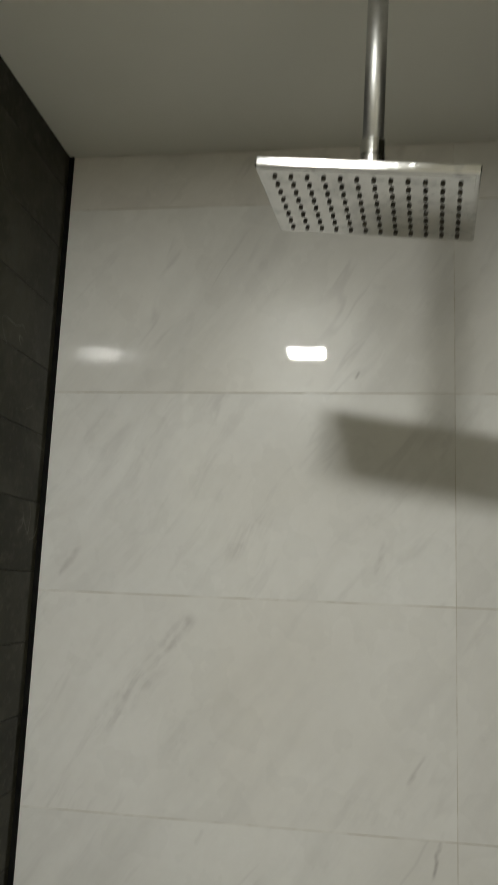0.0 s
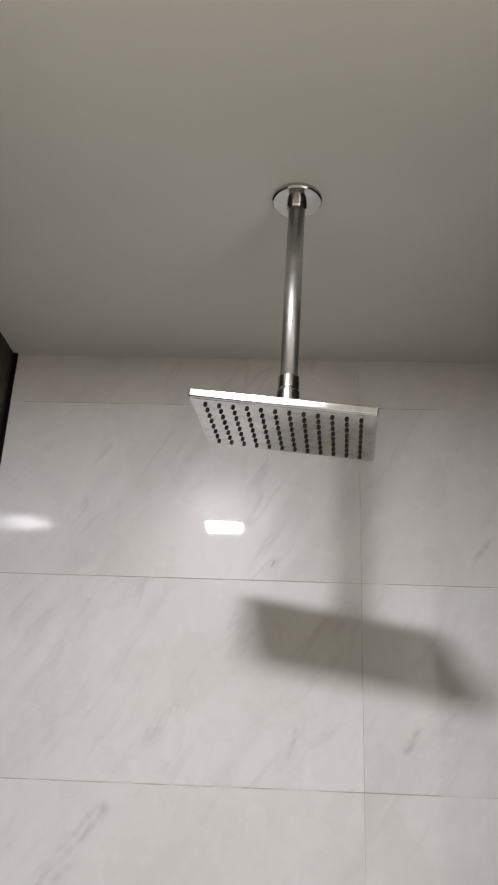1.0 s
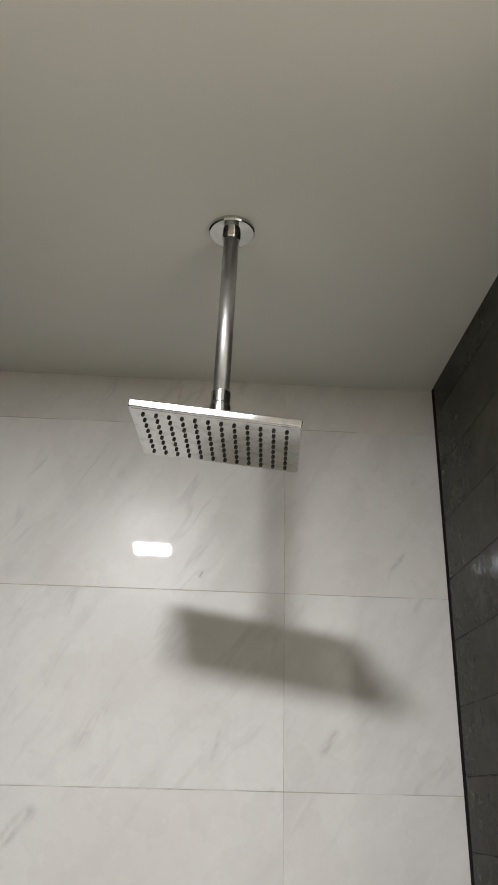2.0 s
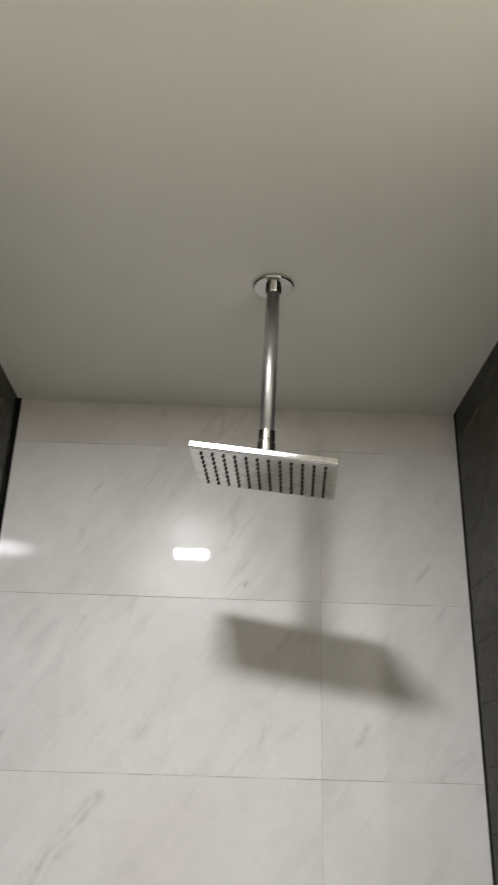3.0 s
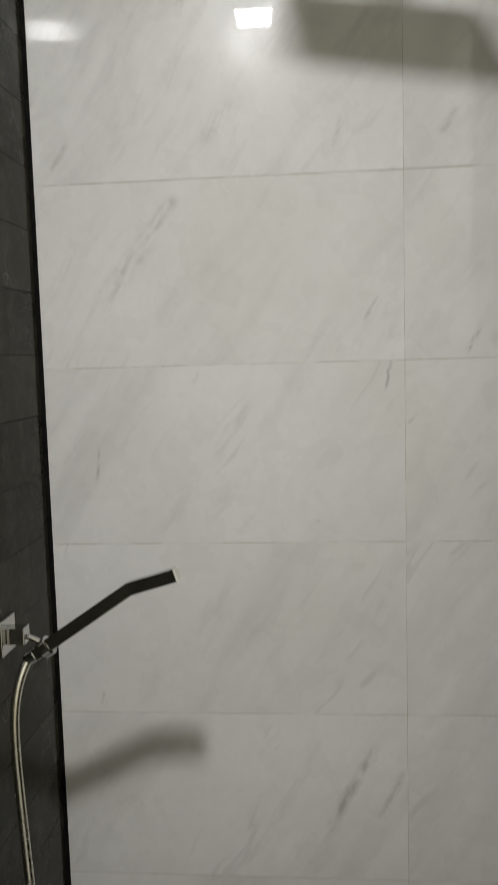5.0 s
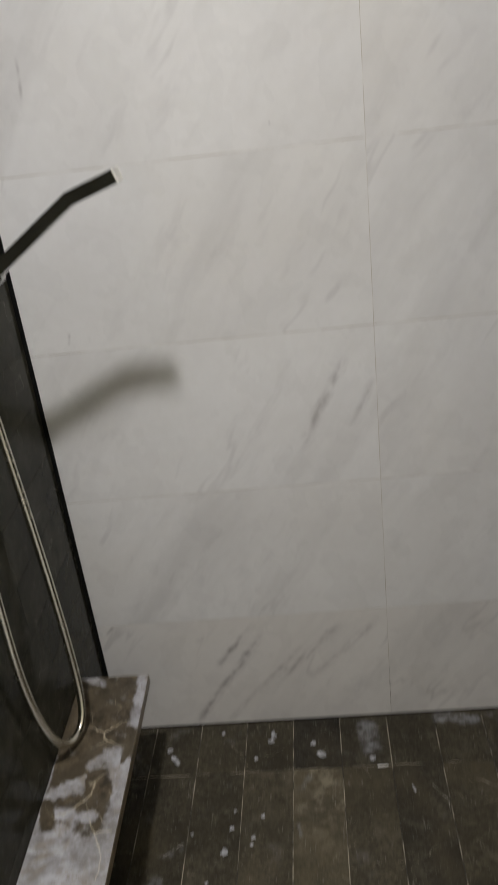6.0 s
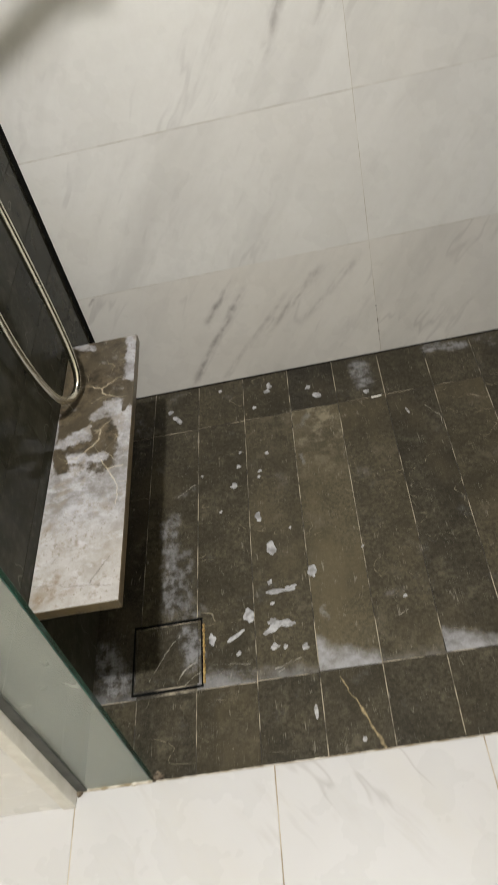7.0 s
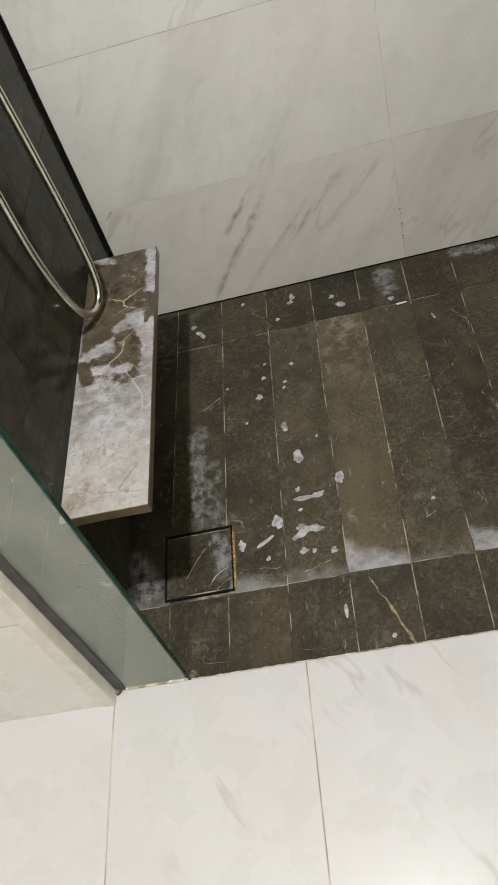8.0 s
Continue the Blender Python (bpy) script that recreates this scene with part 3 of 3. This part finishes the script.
wall_right_core = structure("wall_right_core", box((W + 0.0012, -GAP - 0.001, -0.05), (W + 0.03, -0.0006, H), 0, bm), BLACK,
                            "black recessed reveal behind the far dark wall", "wall")
floor_shower = structure("floor_shower", box((-0.16, FRONT, -0.1), (W + 0.16, 0.14, -0.0012)), FLOOR_GROUT,
                         "wet-room floor of worn brown-black stone planks", "floor")
floor_dry = structure("floor_dry", box((ROOM[0] - 0.1, ROOM[1] - 0.1, -0.1), (W + 0.1, FRONT - 0.001, STEP - 0.0008)), DRY_GROUT,
                      "white marble floor in front of the shower", "floor")
ceiling = structure("ceiling", box((ROOM[0] - 0.1, ROOM[1] - 0.1, H), (W + 0.16, 0.14, H + 0.1)), CEILING_PAINT,
                    "plain off-white painted plaster ceiling", "ceiling")
wall_entry = structure("wall_entry", box((ROOM[0], -0.910, -0.05), (-0.014, FRONT + 0.010, H)), WHITE_GROUT,
                       "white marble tiled wall beside the glass panel", "wall")
# three unseen walls, added to close the room and bounce lamp light back
wall_side = structure("wall_side", box((W + 0.002, ROOM[1], -0.05), (W + 0.12, FRONT + 0.010, H)), BOUNCE_PAINT,
                      "unseen warm white bathroom wall, added to bounce light", "wall")
wall_far_side = structure("wall_far_side", box((ROOM[0] - 0.1, ROOM[1], -0.05), (ROOM[0], FRONT + 0.010, H)), BOUNCE_PAINT,
                          "unseen warm white bathroom wall, added to bounce light", "wall")
wall_rear = structure("wall_rear", box((ROOM[0] - 0.1, ROOM[1] - 0.1, -0.05), (W + 0.12, ROOM[1], H)), BOUNCE_PAINT,
                      "unseen warm white rear wall, added to bounce light", "wall")

# corner trim of the entry wall, and the bead under the threshold
trim = structure("trim", box((-0.0282, -0.9145, STEP), (-0.0075, FRONT + 0.006, H - 0.002), 0.0015), TRIM,
                 "white corner trim at the end of the tiled wall", "trim")



def ragged_bead(a, b, r, seed, parts=90):
    """A hand-smeared bead of sealant between two points, of uneven thickness."""
    rnd = random.Random(seed)
    bm = bmesh.new()
    a, b = Vector(a), Vector(b)
    rings = []
    for i in range(parts + 1):
        c = a.lerp(b, i / parts)
        k = r * (0.65 + 0.5 * noise.noise((i * 0.31, seed, 0)) + 0.25 * rnd.random())
        rings.append([bm.verts.new(c + Vector((0, k * math.cos(t), 0.7 * k * math.sin(t)))) for t in (0, 1.05, 2.1, 3.14, 4.2, 5.25)])
    for p, q in zip(rings, rings[1:]):
        for i in range(6):
            bm.faces.new((p[i], p[(i + 1) % 6], q[(i + 1) % 6], q[i]))
    return bm


# ---- shower head ----
def shower_head():
    root = tagged(new("rain_shower"), "rectangular chrome rain shower head on a ceiling pipe, lime-spotted", "shower head")
    root.location = (0.484, -0.430, H)
    # the pipe hangs a little out of plumb and the plate tilts on its ball joint
    drop = Vector((-0.0070, 0.0132, -0.2989))
    lean = (-drop).to_track_quat("Z", "Y").to_matrix().to_4x4()
    tilt = Matrix.Translation(drop) @ pose(0, 0, 0, -0.5, 7.2, -4.5)
    long = drop.length
    bm = turned([(0.0300, 0.0), (0.0312, -0.002), (0.0312, -0.0055), (0.0295, -0.0075), (0.014, -0.008)], 64)
    part("flange", bm, CHROME, root, "round chrome ceiling flange")
    part("flange_nut", moved(turned([(0.0125, -0.006), (0.0125, -0.016), (0.011, -0.0185)], 40), lean), CHROME, root)
    part("pipe", moved(turned([(0.0103, -0.004), (0.0103, -long + 0.016)], 48), lean), DULL_CHROME, root, "round chrome drop pipe", smooth=True)
    rings = [(0.0112, 0.056), (0.0124, 0.0545), (0.0124, 0.040), (0.0115, 0.0388), (0.0115, 0.0375), (0.0134, 0.036), (0.0134, 0.010), (0.0115, 0.0075)]
    part("collar", moved(turned([(r, z - long) for r, z in rings], 40), lean), WORN_CHROME, root)
    part("ball_joint", moved(turned([(0.009, 0.010), (0.0125, 0.005), (0.0130, 0.003), (0.018, -0.001)], 40), tilt), CHROME, root)
    thick, half, deep = 0.0100, 0.1007, 0.0673
    plate = part("plate", moved(box((-half, -deep, -thick), (half, deep, 0), 0.0020, segments=3), tilt), WORN_CHROME, root, "thin oblong chrome plate with dried water marks")
    face = box((-half + 0.004, -deep + 0.004, -thick - 0.0006), (half - 0.004, deep - 0.004, -thick + 0.001), 0.0004, segments=1)
    part("spray_face", moved(face, tilt), WORN_CHROME, plate)
    nib = mesh_of("nozzle", turned([(0.0023, 0.0008), (0.0022, -0.0013), (0.0017, -0.0024), (0.0008, -0.0024)], 10), RUBBER)
    for i in range(12):
        for j in range(8):
            ob = new("nozzle", nib)
            ob.parent = plate
            ob.matrix_basis = tilt @ Matrix.Translation(((i - 5.5) * 0.0153, (j - 3.5) * 0.0149 + 0.0018, -thick - 0.0006))
    return root


shower_head()


# ---- ceiling lamp ----
def downlight():
    root = tagged(new("downlight"), "square recessed white downlight, lit, in the ceiling", "ceiling light")
    root.location = (*LAMP, H)
    half_x, half_y = 0.053, 0.057
    for sx, sy, wx, wy in ((0, 1, half_x + 0.012, 0.006), (0, -1, half_x + 0.012, 0.006), (1, 0, 0.006, half_y), (-1, 0, 0.006, half_y)):
        cx, cy = sx * (half_x + 0.006), sy * (half_y + 0.006)
        part("frame", box((cx - wx, cy - wy, -0.005), (cx + wx, cy + wy, -0.0002), 0.0012), TRIM, root)
    part("diffuser", box((-half_x, -half_y, -0.003), (half_x, half_y, -0.0006)), LIGHT, root, "glowing square diffuser")


downlight()


# ---- hand shower ----
def tube(points, r, name, material, parent, label="", cyclic=False):
    cu = bpy.data.curves.new(name, "CURVE")
    cu.dimensions, cu.bevel_depth, cu.bevel_resolution, cu.resolution_u, cu.use_fill_caps = "3D", r, 5, 16, True
    s = cu.splines.new("NURBS")
    s.points.add(len(points) - 1)
    for p, c in zip(s.points, points):
        p.co = (*c, 1)
    s.order_u, s.use_endpoint_u = 4, True
    cu.materials.append(material)
    temp = bpy.data.objects.new("temp", cu)
    me = bpy.data.meshes.new_from_object(temp)
    bpy.data.objects.remove(temp)
    me.name = name
    for f in me.polygons:
        f.use_smooth = True
    ob = new(name, me)
    ob.parent = parent
    return tagged(ob, label)


def bar(a, b, w, h, up=(0, 0, 1), bevel=0.0015):
    """A square bar from a to b."""
    a, b = Vector(a), Vector(b)
    d = (b - a).normalized()
    s = d.cross(Vector(up)).normalized()
    m = Matrix((s, d, s.cross(d))).transposed().to_4x4()
    return moved(box((-w / 2, 0, -h / 2), (w / 2, (b - a).length, h / 2), bevel), Matrix.Translation(a) @ m)


def bent_bar(points, w, h, bevel=0.0015):
    """A square bar swept along a bent line in a tilted plane."""
    pts = [Vector(p) for p in points]
    side = (pts[-1] - pts[0]).cross(Vector((0, 0, 1))).normalized()
    bm = bmesh.new()
    rings = []
    for i, p in enumerate(pts):
        d0 = (pts[i] - pts[i - 1]).normalized() if i else (pts[1] - pts[0]).normalized()
        d1 = (pts[i + 1] - pts[i]).normalized() if i + 1 < len(pts) else d0
        d = (d0 + d1).normalized()
        n = side.cross(d).normalized()
        k = 1 / max(0.5, d.dot(d1))
        rings.append([bm.verts.new(p + side * (sx * w / 2) + n * (sz * h / 2 * k)) for sx, sz in ((-1, -1), (1, -1), (1, 1), (-1, 1))])
    for a, b in zip(rings, rings[1:]):
        for i in range(4):
            bm.faces.new((a[i], a[(i + 1) % 4], b[(i + 1) % 4], b[i]))
    bm.faces.new(rings[0][::-1])
    bm.faces.new(rings[-1])
    bmesh.ops.bevel(bm, geom=list(bm.edges), offset=bevel, segments=2, affect="EDGES", profile=0.5)
    return bm


def shower_holder():
    root = tagged(new("shower_holder"), "square chrome wall bracket on the dark stone", "bracket")
    root.location = (LEFT, -0.218, 1.105)
    part("wall_plate", box((0.0005, -0.026, -0.026), (0.009, 0.026, 0.026), 0.0015), CHROME, root)
    part("arm", box((0.0088, -0.012, -0.012), (0.036, 0.012, 0.012), 0.0015), CHROME, root)
    part("pivot", bar((0.035, 0.000, -0.002), (0.058, 0.003, -0.014), 0.008, 0.008, bevel=0.003), CHROME, root)
    ring = turned([(0.0125, -0.008), (0.0148, -0.006), (0.0148, 0.006), (0.0125, 0.008)], 32)
    aim = Vector((0.133, -0.009, 0.092)).to_track_quat("Z", "Y").to_matrix().to_4x4()
    part("cradle", moved(ring, Matrix.Translation((0.063, 0.004, -0.020)) @ aim), CHROME, root)


def hand_shower():
    root = tagged(new("hand_shower"), "slim square chrome hand shower resting in its wall bracket", "hand shower")
    root.location = (0.055, -0.214, 1.085)
    low, mid, tip = Vector((-0.015, 0.001, -0.010)), Vector((0.135, -0.018, 0.0935)), Vector((0.2045, -0.033, 0.1175))
    part("wand", bent_bar([low, low.lerp(mid, 0.5), mid, tip], 0.019, 0.019), CHROME, root)
    d = (tip - mid).normalized()
    part("end_cap", bar(tip - d * 0.001, tip + d * 0.0022, 0.0175, 0.0175, bevel=0.0008), TRIM, root, "pale square end cap")
    nut = turned([(0.0075, -0.020), (0.0095, -0.018), (0.0095, -0.002), (0.008, 0.0)], 24)
    aim = (mid - low).to_track_quat("Z", "Y").to_matrix().to_4x4()
    part("hose_nut", moved(nut, Matrix.Translation(low) @ aim), CHROME, root)
    # the hose hangs in a loop down to the footrest and climbs to the wall outlet
    o = root.location
    line = [(0.026, -0.213, 1.064), (0.020, -0.222, 1.050), (0.015, -0.246, 1.02), (0.013, -0.250, 0.95), (0.019, -0.236, 0.74),
            (0.029, -0.240, 0.53), (0.034, -0.246, 0.37), (0.036, -0.268, 0.300), (0.026, -0.304, 0.286), (0.012, -0.345, 0.31),
            (0.012, -0.392, 0.43), (0.012, -0.408, 0.56), (0.013, -0.398, 0.72), (0.018, -0.395, 0.88)]
    tube([Vector(c) - o for c in line], 0.0068, "hose", STEEL, root, "bare satin steel shower hose")


shower_holder()
hand_shower()


def wall_outlet():
    root = tagged(new("hose_outlet"), "small chrome hose outlet on the dark stone wall", "outlet")
    root.location = (LEFT, -0.395, 0.905)
    part("cover", box((0.0005, -0.025, -0.025), (0.008, 0.025, 0.025), 0.0015), CHROME, root)
    part("elbow", bar((0.008, 0, 0), (0.036, 0, 0), 0.018, 0.018), CHROME, root)
    part("spout", moved(turned([(0.009, -0.028), (0.009, -0.004)], 24), Matrix.Translation((0.026, 0, 0))), CHROME, root)


wall_outlet()


# ---- footrest ----
def footrest():
    bm = box((LEFT + 0.0003, -0.738, 0.254), (0.1285, -0.135, 0.2745), 0.0022)
    bmesh.ops.subdivide_edges(bm, edges=[e for e in bm.edges if e.calc_length() > 0.09], cuts=14, use_grid_fill=True)
    for v in bm.verts:
        k = noise.noise(v.co * 22) * 0.0008
        if v.co.x > 0.12:
            v.co.x += k
        if v.co.y < -0.731:
            v.co.y += k * 1.5
    return thing("footrest", bm, LEDGE_STONE, "narrow brown marble footrest shelf crusted white with lime", "shelf")


footrest()


# ---- glass panel ----
def glass_panel():
    root = tagged(new("glass_panel"), "narrow fixed glass screen with greenish edge and soap film", "shower screen")
    root.location = (0.048, -0.885, STEP)
    pane = part("pane", box((-0.0545, -0.0045, 0.001), (0.0570, 0.0045, 2.06)), GLASS, root)
    pane.visible_shadow = False
    part("polished_edge", box((0.0570, -0.0045, 0.001), (0.0590, 0.0045, 2.06), 0.0006), GLASS_EDGE, root, "green polished glass edge")
    # strip added in front of the pane to give the dark band beside the trim
    part("seal_strip", box((-0.0550, -0.0075, 0.001), (-0.0400, -0.0048, 2.06), 0.0008), DARK_STRIP, root, "added dark grey strip along the glass")
    bm = ragged_bead((-0.056, -0.0062, 0.0012), (0.060, -0.0062, 0.0012), 0.0028, 5, 40)
    part("sealant", bm, SILICONE, root, "yellowed sealant along the foot of the glass")
    return root


glass_panel()


def grime_clump(name, at, r, seed):
    bm = bmesh.new()
    bmesh.ops.create_icosphere(bm, subdivisions=3, radius=r)
    for v in bm.verts:
        v.co *= 1 + 0.7 * noise.noise(v.co * (2.2 / r) + Vector((seed, 0, 0)))
        v.co.z *= 0.55
    bm.transform(Matrix.Translation(at))
    return thing(name, bm, GRIME, "dried lump of dirt and old sealant on the threshold", "dirt")


grime_clump("dirt_lump", (-0.004, -0.894, STEP + 0.002), 0.0052, 3)
grime_clump("dirt_lump", (0.1115, -0.878, 0.004), 0.0075, 8)


# ---- drain ----
def drain():
    root = tagged(new("drain_cover"), "stone-topped floor drain cover in a black metal frame", "drain")
    root.location = (0.1215, -0.674, 0)
    hx, hy, t = 0.0610, 0.0655, 0.0045
    for name, a, b in (("frame", (-hx, hy - t, -0.004), (hx, hy, 0.0016)), ("frame", (-hx, -hy, -0.004), (hx, -hy + t, 0.0016)),
                       ("frame", (-hx, -hy + t, -0.004), (-hx + t * 0.7, hy - t, 0.0016)), ("frame", (hx - t * 0.7, -hy + t, -0.004), (hx, hy - t, 0.0016))):
        part(name, box(a, b, 0.0006, segments=1), BLACK, root, "black metal rim")
    ob = tile(root, "insert", 2 * hx - 0.014, 2 * hy - 0.016, FLOOR_STONE, pose(-0.001, 0, 0.0012, -90), 0.22)
    tagged(ob, "dark stone insert with lime stains")
    part("rusty_edge", moved(ragged_bead((0, 0, 0), (0.112, 0, 0), 0.0030, 11, 60), pose(hx + 0.0012, -0.060, 0.0002, 0, 0, 90)), RUST, root, "brassy brown corroded strip")


drain()


# ---- lime spots on the shower floor ----
def lime_spots():
    """Thin chalky flakes left by dried drops: both ends of each and its radius."""
    rnd = random.Random(4)
    drops = [(0.322, -0.245, 0.0040), (0.263, -0.269, 0.0046), (0.267, -0.231, 0.0030), (0.251, -0.319, 0.0066), (0.305, -0.291, 0.0040), (0.302, -0.306, 0.0034),
             (0.187, -0.278, 0.0030), (0.305, -0.560, 0.0050), (0.354, -0.696, 0.0056), (0.304, -0.688, 0.0064), (0.322, -0.690, 0.0040), (0.352, -0.446, 0.0026),
             (0.336, -0.060, 0.0062), (0.305, -0.104, 0.0048), (0.427, -0.071, 0.0055), (0.547, -0.118, 0.0070), (0.119, -0.070, 0.0058), (0.232, -0.030, 0.0040),
             (0.426, -0.863, 0.0034), (0.477, -0.515, 0.0028), (0.531, -0.630, 0.0032), (0.222, -0.380, 0.0028), (0.306, -0.604, 0.0036), (0.243, -0.690, 0.0042)]
    long = [(0.294, -0.402, 0.296, -0.414, 0.0062), (0.311, -0.476, 0.316, -0.494, 0.0086), (0.301, -0.580, 0.344, -0.580, 0.0062), (0.336, -0.578, 0.346, -0.575, 0.0058),
            (0.263, -0.614, 0.266, -0.625, 0.0084), (0.294, -0.658, 0.314, -0.645, 0.0078), (0.312, -0.644, 0.337, -0.648, 0.0066), (0.300, -0.640, 0.306, -0.636, 0.0050),
            (0.228, -0.664, 0.252, -0.647, 0.0046), (0.383, -0.546, 0.383, -0.557, 0.0082), (0.342, -0.036, 0.343, -0.046, 0.0056), (0.439, -0.100, 0.447, -0.104, 0.0068),
            (0.128, -0.088, 0.139, -0.104, 0.0066), (0.618, -0.190, 0.622, -0.204, 0.0024), (0.360, -0.800, 0.360, -0.818, 0.0030), (0.198, -0.650, 0.200, -0.664, 0.0058)]
    long += [(x, y, x + 0.001, y + 0.001, r) for x, y, r in drops]
    bm = bmesh.new()
    n = 36
    for i, (x0, y0, x1, y1, r) in enumerate(long):
        mx, my = (x0 + x1) / 2, (y0 + y1) / 2
        ring = []
        for k in range(n):
            a = 2 * math.pi * k / n
            u, v = math.cos(a), math.sin(a)
            long_way = (u * (x1 - x0) + v * (y1 - y0)) / math.hypot(x1 - x0, y1 - y0)
            ex, ey = mx + (x1 - x0) / 2 * long_way, my + (y1 - y0) / 2 * long_way
            d = r * (0.90 + 0.62 * noise.noise((u * 1.2, v * 1.2, i * 3.7)) + 0.26 * noise.noise((u * 3.2, v * 3.2, i * 1.9)) + 0.06 * rnd.random())
            ring.append((ex + d * u, ey + d * v))
        z = 0.00045 + 0.0004 * rnd.random()
        low = [bm.verts.new((px, py, 0.0001)) for px, py in ring]
        top = [bm.verts.new((mx + (px - mx) * 0.88, my + (py - my) * 0.88, z)) for px, py in ring]
        for k in range(n):
            bm.faces.new((low[k], low[(k + 1) % n], top[(k + 1) % n], top[k]))
        bm.faces.new(top)
    return thing("lime_flakes", bm, LIME, "chalky white lime flakes dried on the dark floor", "lime scale", "stuff")


lime_spots()


def tile_chip():
    bm = box((-0.011, -0.0022, 0), (0.011, 0.0022, 0.0014), 0.0006, segments=1)
    for v in bm.verts:
        v.co.y += 0.0012 * noise.noise(v.co * 300)
    ob = thing("tile_chip", bm, TRIM, "small white chip of tile lying in a floor joint", "chip")
    ob.matrix_world = pose(0.566, -0.1395, 0.0, 0, 0, 3)


tile_chip()
bead = part("threshold_bead", ragged_bead((0.112, FRONT + 0.0012, 0.0195), (W, FRONT + 0.0012, 0.0200), 0.0017, 2, 260), SILICONE, floor_dry, "crumbling yellowed sealant along the threshold")


# ---- pieces of walls and floors ----
def back_wall_tiles():
    rows = [(0.0, ROW0)] + [(ROW0 + ROW * k, ROW0 + ROW * (k + 1)) for k in range(7)] + [(ROW0 + ROW * 7, H)]
    rnd = random.Random(12)
    for i, (z0, z1) in enumerate(rows):
        for x0, x1 in ((-0.012, 0.6), (0.6, W + 0.012)):
            m = pose((x0 + x1) / 2, rnd.uniform(-0.0002, 0.0002), (z0 + z1) / 2)
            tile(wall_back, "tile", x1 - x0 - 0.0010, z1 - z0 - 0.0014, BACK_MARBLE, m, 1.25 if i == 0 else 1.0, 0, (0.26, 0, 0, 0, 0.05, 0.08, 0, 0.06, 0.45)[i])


def plank_wall(parent, x, turn, seed, y1=-GAP):
    rnd = random.Random(seed)
    y0, h = FRONT + 0.013, 0.1008
    for k in range(25):
        z0, z1 = k * h, min((k + 1) * h, H)
        cut = y0 + (0.30, 0.60, 0.15, 0.45)[k % 4] + rnd.uniform(-0.02, 0.02)
        for a, b in ((y0, cut), (cut, y1)):
            m = Matrix.Translation((x + rnd.uniform(-0.00015, 0.00015), (a + b) / 2, (z0 + z1) / 2)) @ pose(0, 0, 0, 0, 0, turn)
            tile(parent, "plank", round(b - a - 0.0008, 3), z1 - z0 - 0.0008, WALL_STONE, m)


def shower_floor_tiles():
    rnd = random.Random(7)
    # how far the lime haze reaches up each long plank, by column
    LIMED = {1: 0.5, 2: 0.45, 3: 0.30, 4: 1.0, 5: 0.12, 6: 0.70, 7: 0.45}
    # tone of the stone, by column and row
    TONES = {(4, 1): 0.72, (5, 1): 0.44, (4, 0): 0.0, (6, 1): 0.20, (7, 1): 0.42, (3, 1): 0.48, (3, 0): 0.30, (5, 0): 0.28, (0, 1): 0.0, (0, 0): 0.30, (2, 1): 0.34, (1, 1): 0.28}
    edges = [-0.008] + COLS + [W + 0.008]
    rows = [(0.0, BORDER), (BORDER, INNER), (INNER, FRONT + 0.002)]
    for i, (a, b) in enumerate(zip(edges, edges[1:])):
        for j, (y0, y1) in enumerate(rows):
            ym = (y0 + y1) / 2
            if j == 1 and 0.06 < (a + b) / 2 < 0.16:
                y1 = -0.6085                       # cut short by the drain
                ym = (y0 + y1) / 2
            m = pose((a + b) / 2 + SLANT * ym, ym, rnd.uniform(-0.0003, 0.0002), -90, 0, math.degrees(-SLANT))
            tile(floor_shower, "plank", b - a - 0.0017, y0 - y1 - 0.0017, FLOOR_STONE, m, TONES.get((i, j), rnd.uniform(0.18, 0.42)), lime=LIMED.get(i, 0.3) if j == 1 else 0.0)


def dry_floor_tiles():
    xs = [-0.010 + 0.3015 * k for k in range(-3, 4)]
    y0 = FRONT - 0.0005
    for i, a in enumerate(xs):
        b = min(a + 0.3015, W)
        for k in range(4):
            u, v = y0 - 0.6 * k, max(y0 - 0.6 * (k + 1), ROOM[1])
            if v >= u - 0.01 or b - a < 0.01:
                continue
            m = pose((a + b) / 2, (u + v) / 2, STEP, -90)
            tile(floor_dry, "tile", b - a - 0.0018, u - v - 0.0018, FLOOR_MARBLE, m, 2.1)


def entry_wall_tiles():
    for k in range(9):
        z0, z1 = (STEP, 0.306) if k == 0 else (0.306 + 0.3 * (k - 1), min(0.306 + 0.3 * k, H))
        for a, b in ((-0.634, -0.029), (ROOM[0], -0.634)):
            tile(wall_entry, "tile", b - a - 0.0016, z1 - z0 - 0.0016, MARBLE, pose((a + b) / 2, -0.912, (z0 + z1) / 2), 1.0, 0)


def mould():
    """Black dots of mould in the upright joint above the floor."""
    rnd = random.Random(3)
    bm = bmesh.new()
    for z in (0.035, 0.052, 0.060, 0.083, 0.091, 0.118, 0.127):
        ball = bmesh.ops.create_icosphere(bm, subdivisions=1, radius=0.0009 + 0.0007 * rnd.random())["verts"]
        for v in ball:
            v.co = (v.co.x + 0.6, v.co.y * 0.3 - 0.0002, v.co.z * (1 + rnd.random()) + z)
    part("mould", bm, BLACK, wall_back, "black mould dots in a tile joint")["kind"] = "stuff"


mould()
part("base_joint", box((-0.005, -0.0028, -0.0005), (W + 0.005, 0.0004, 0.0018)), BLACK, floor_shower, "black sealed joint along the back wall")
back_wall_tiles()
plank_wall(wall_left, LEFT, 90, 21, -0.0047)
plank_wall(wall_right, W, -90, 22)
shower_floor_tiles()
dry_floor_tiles()
entry_wall_tiles()
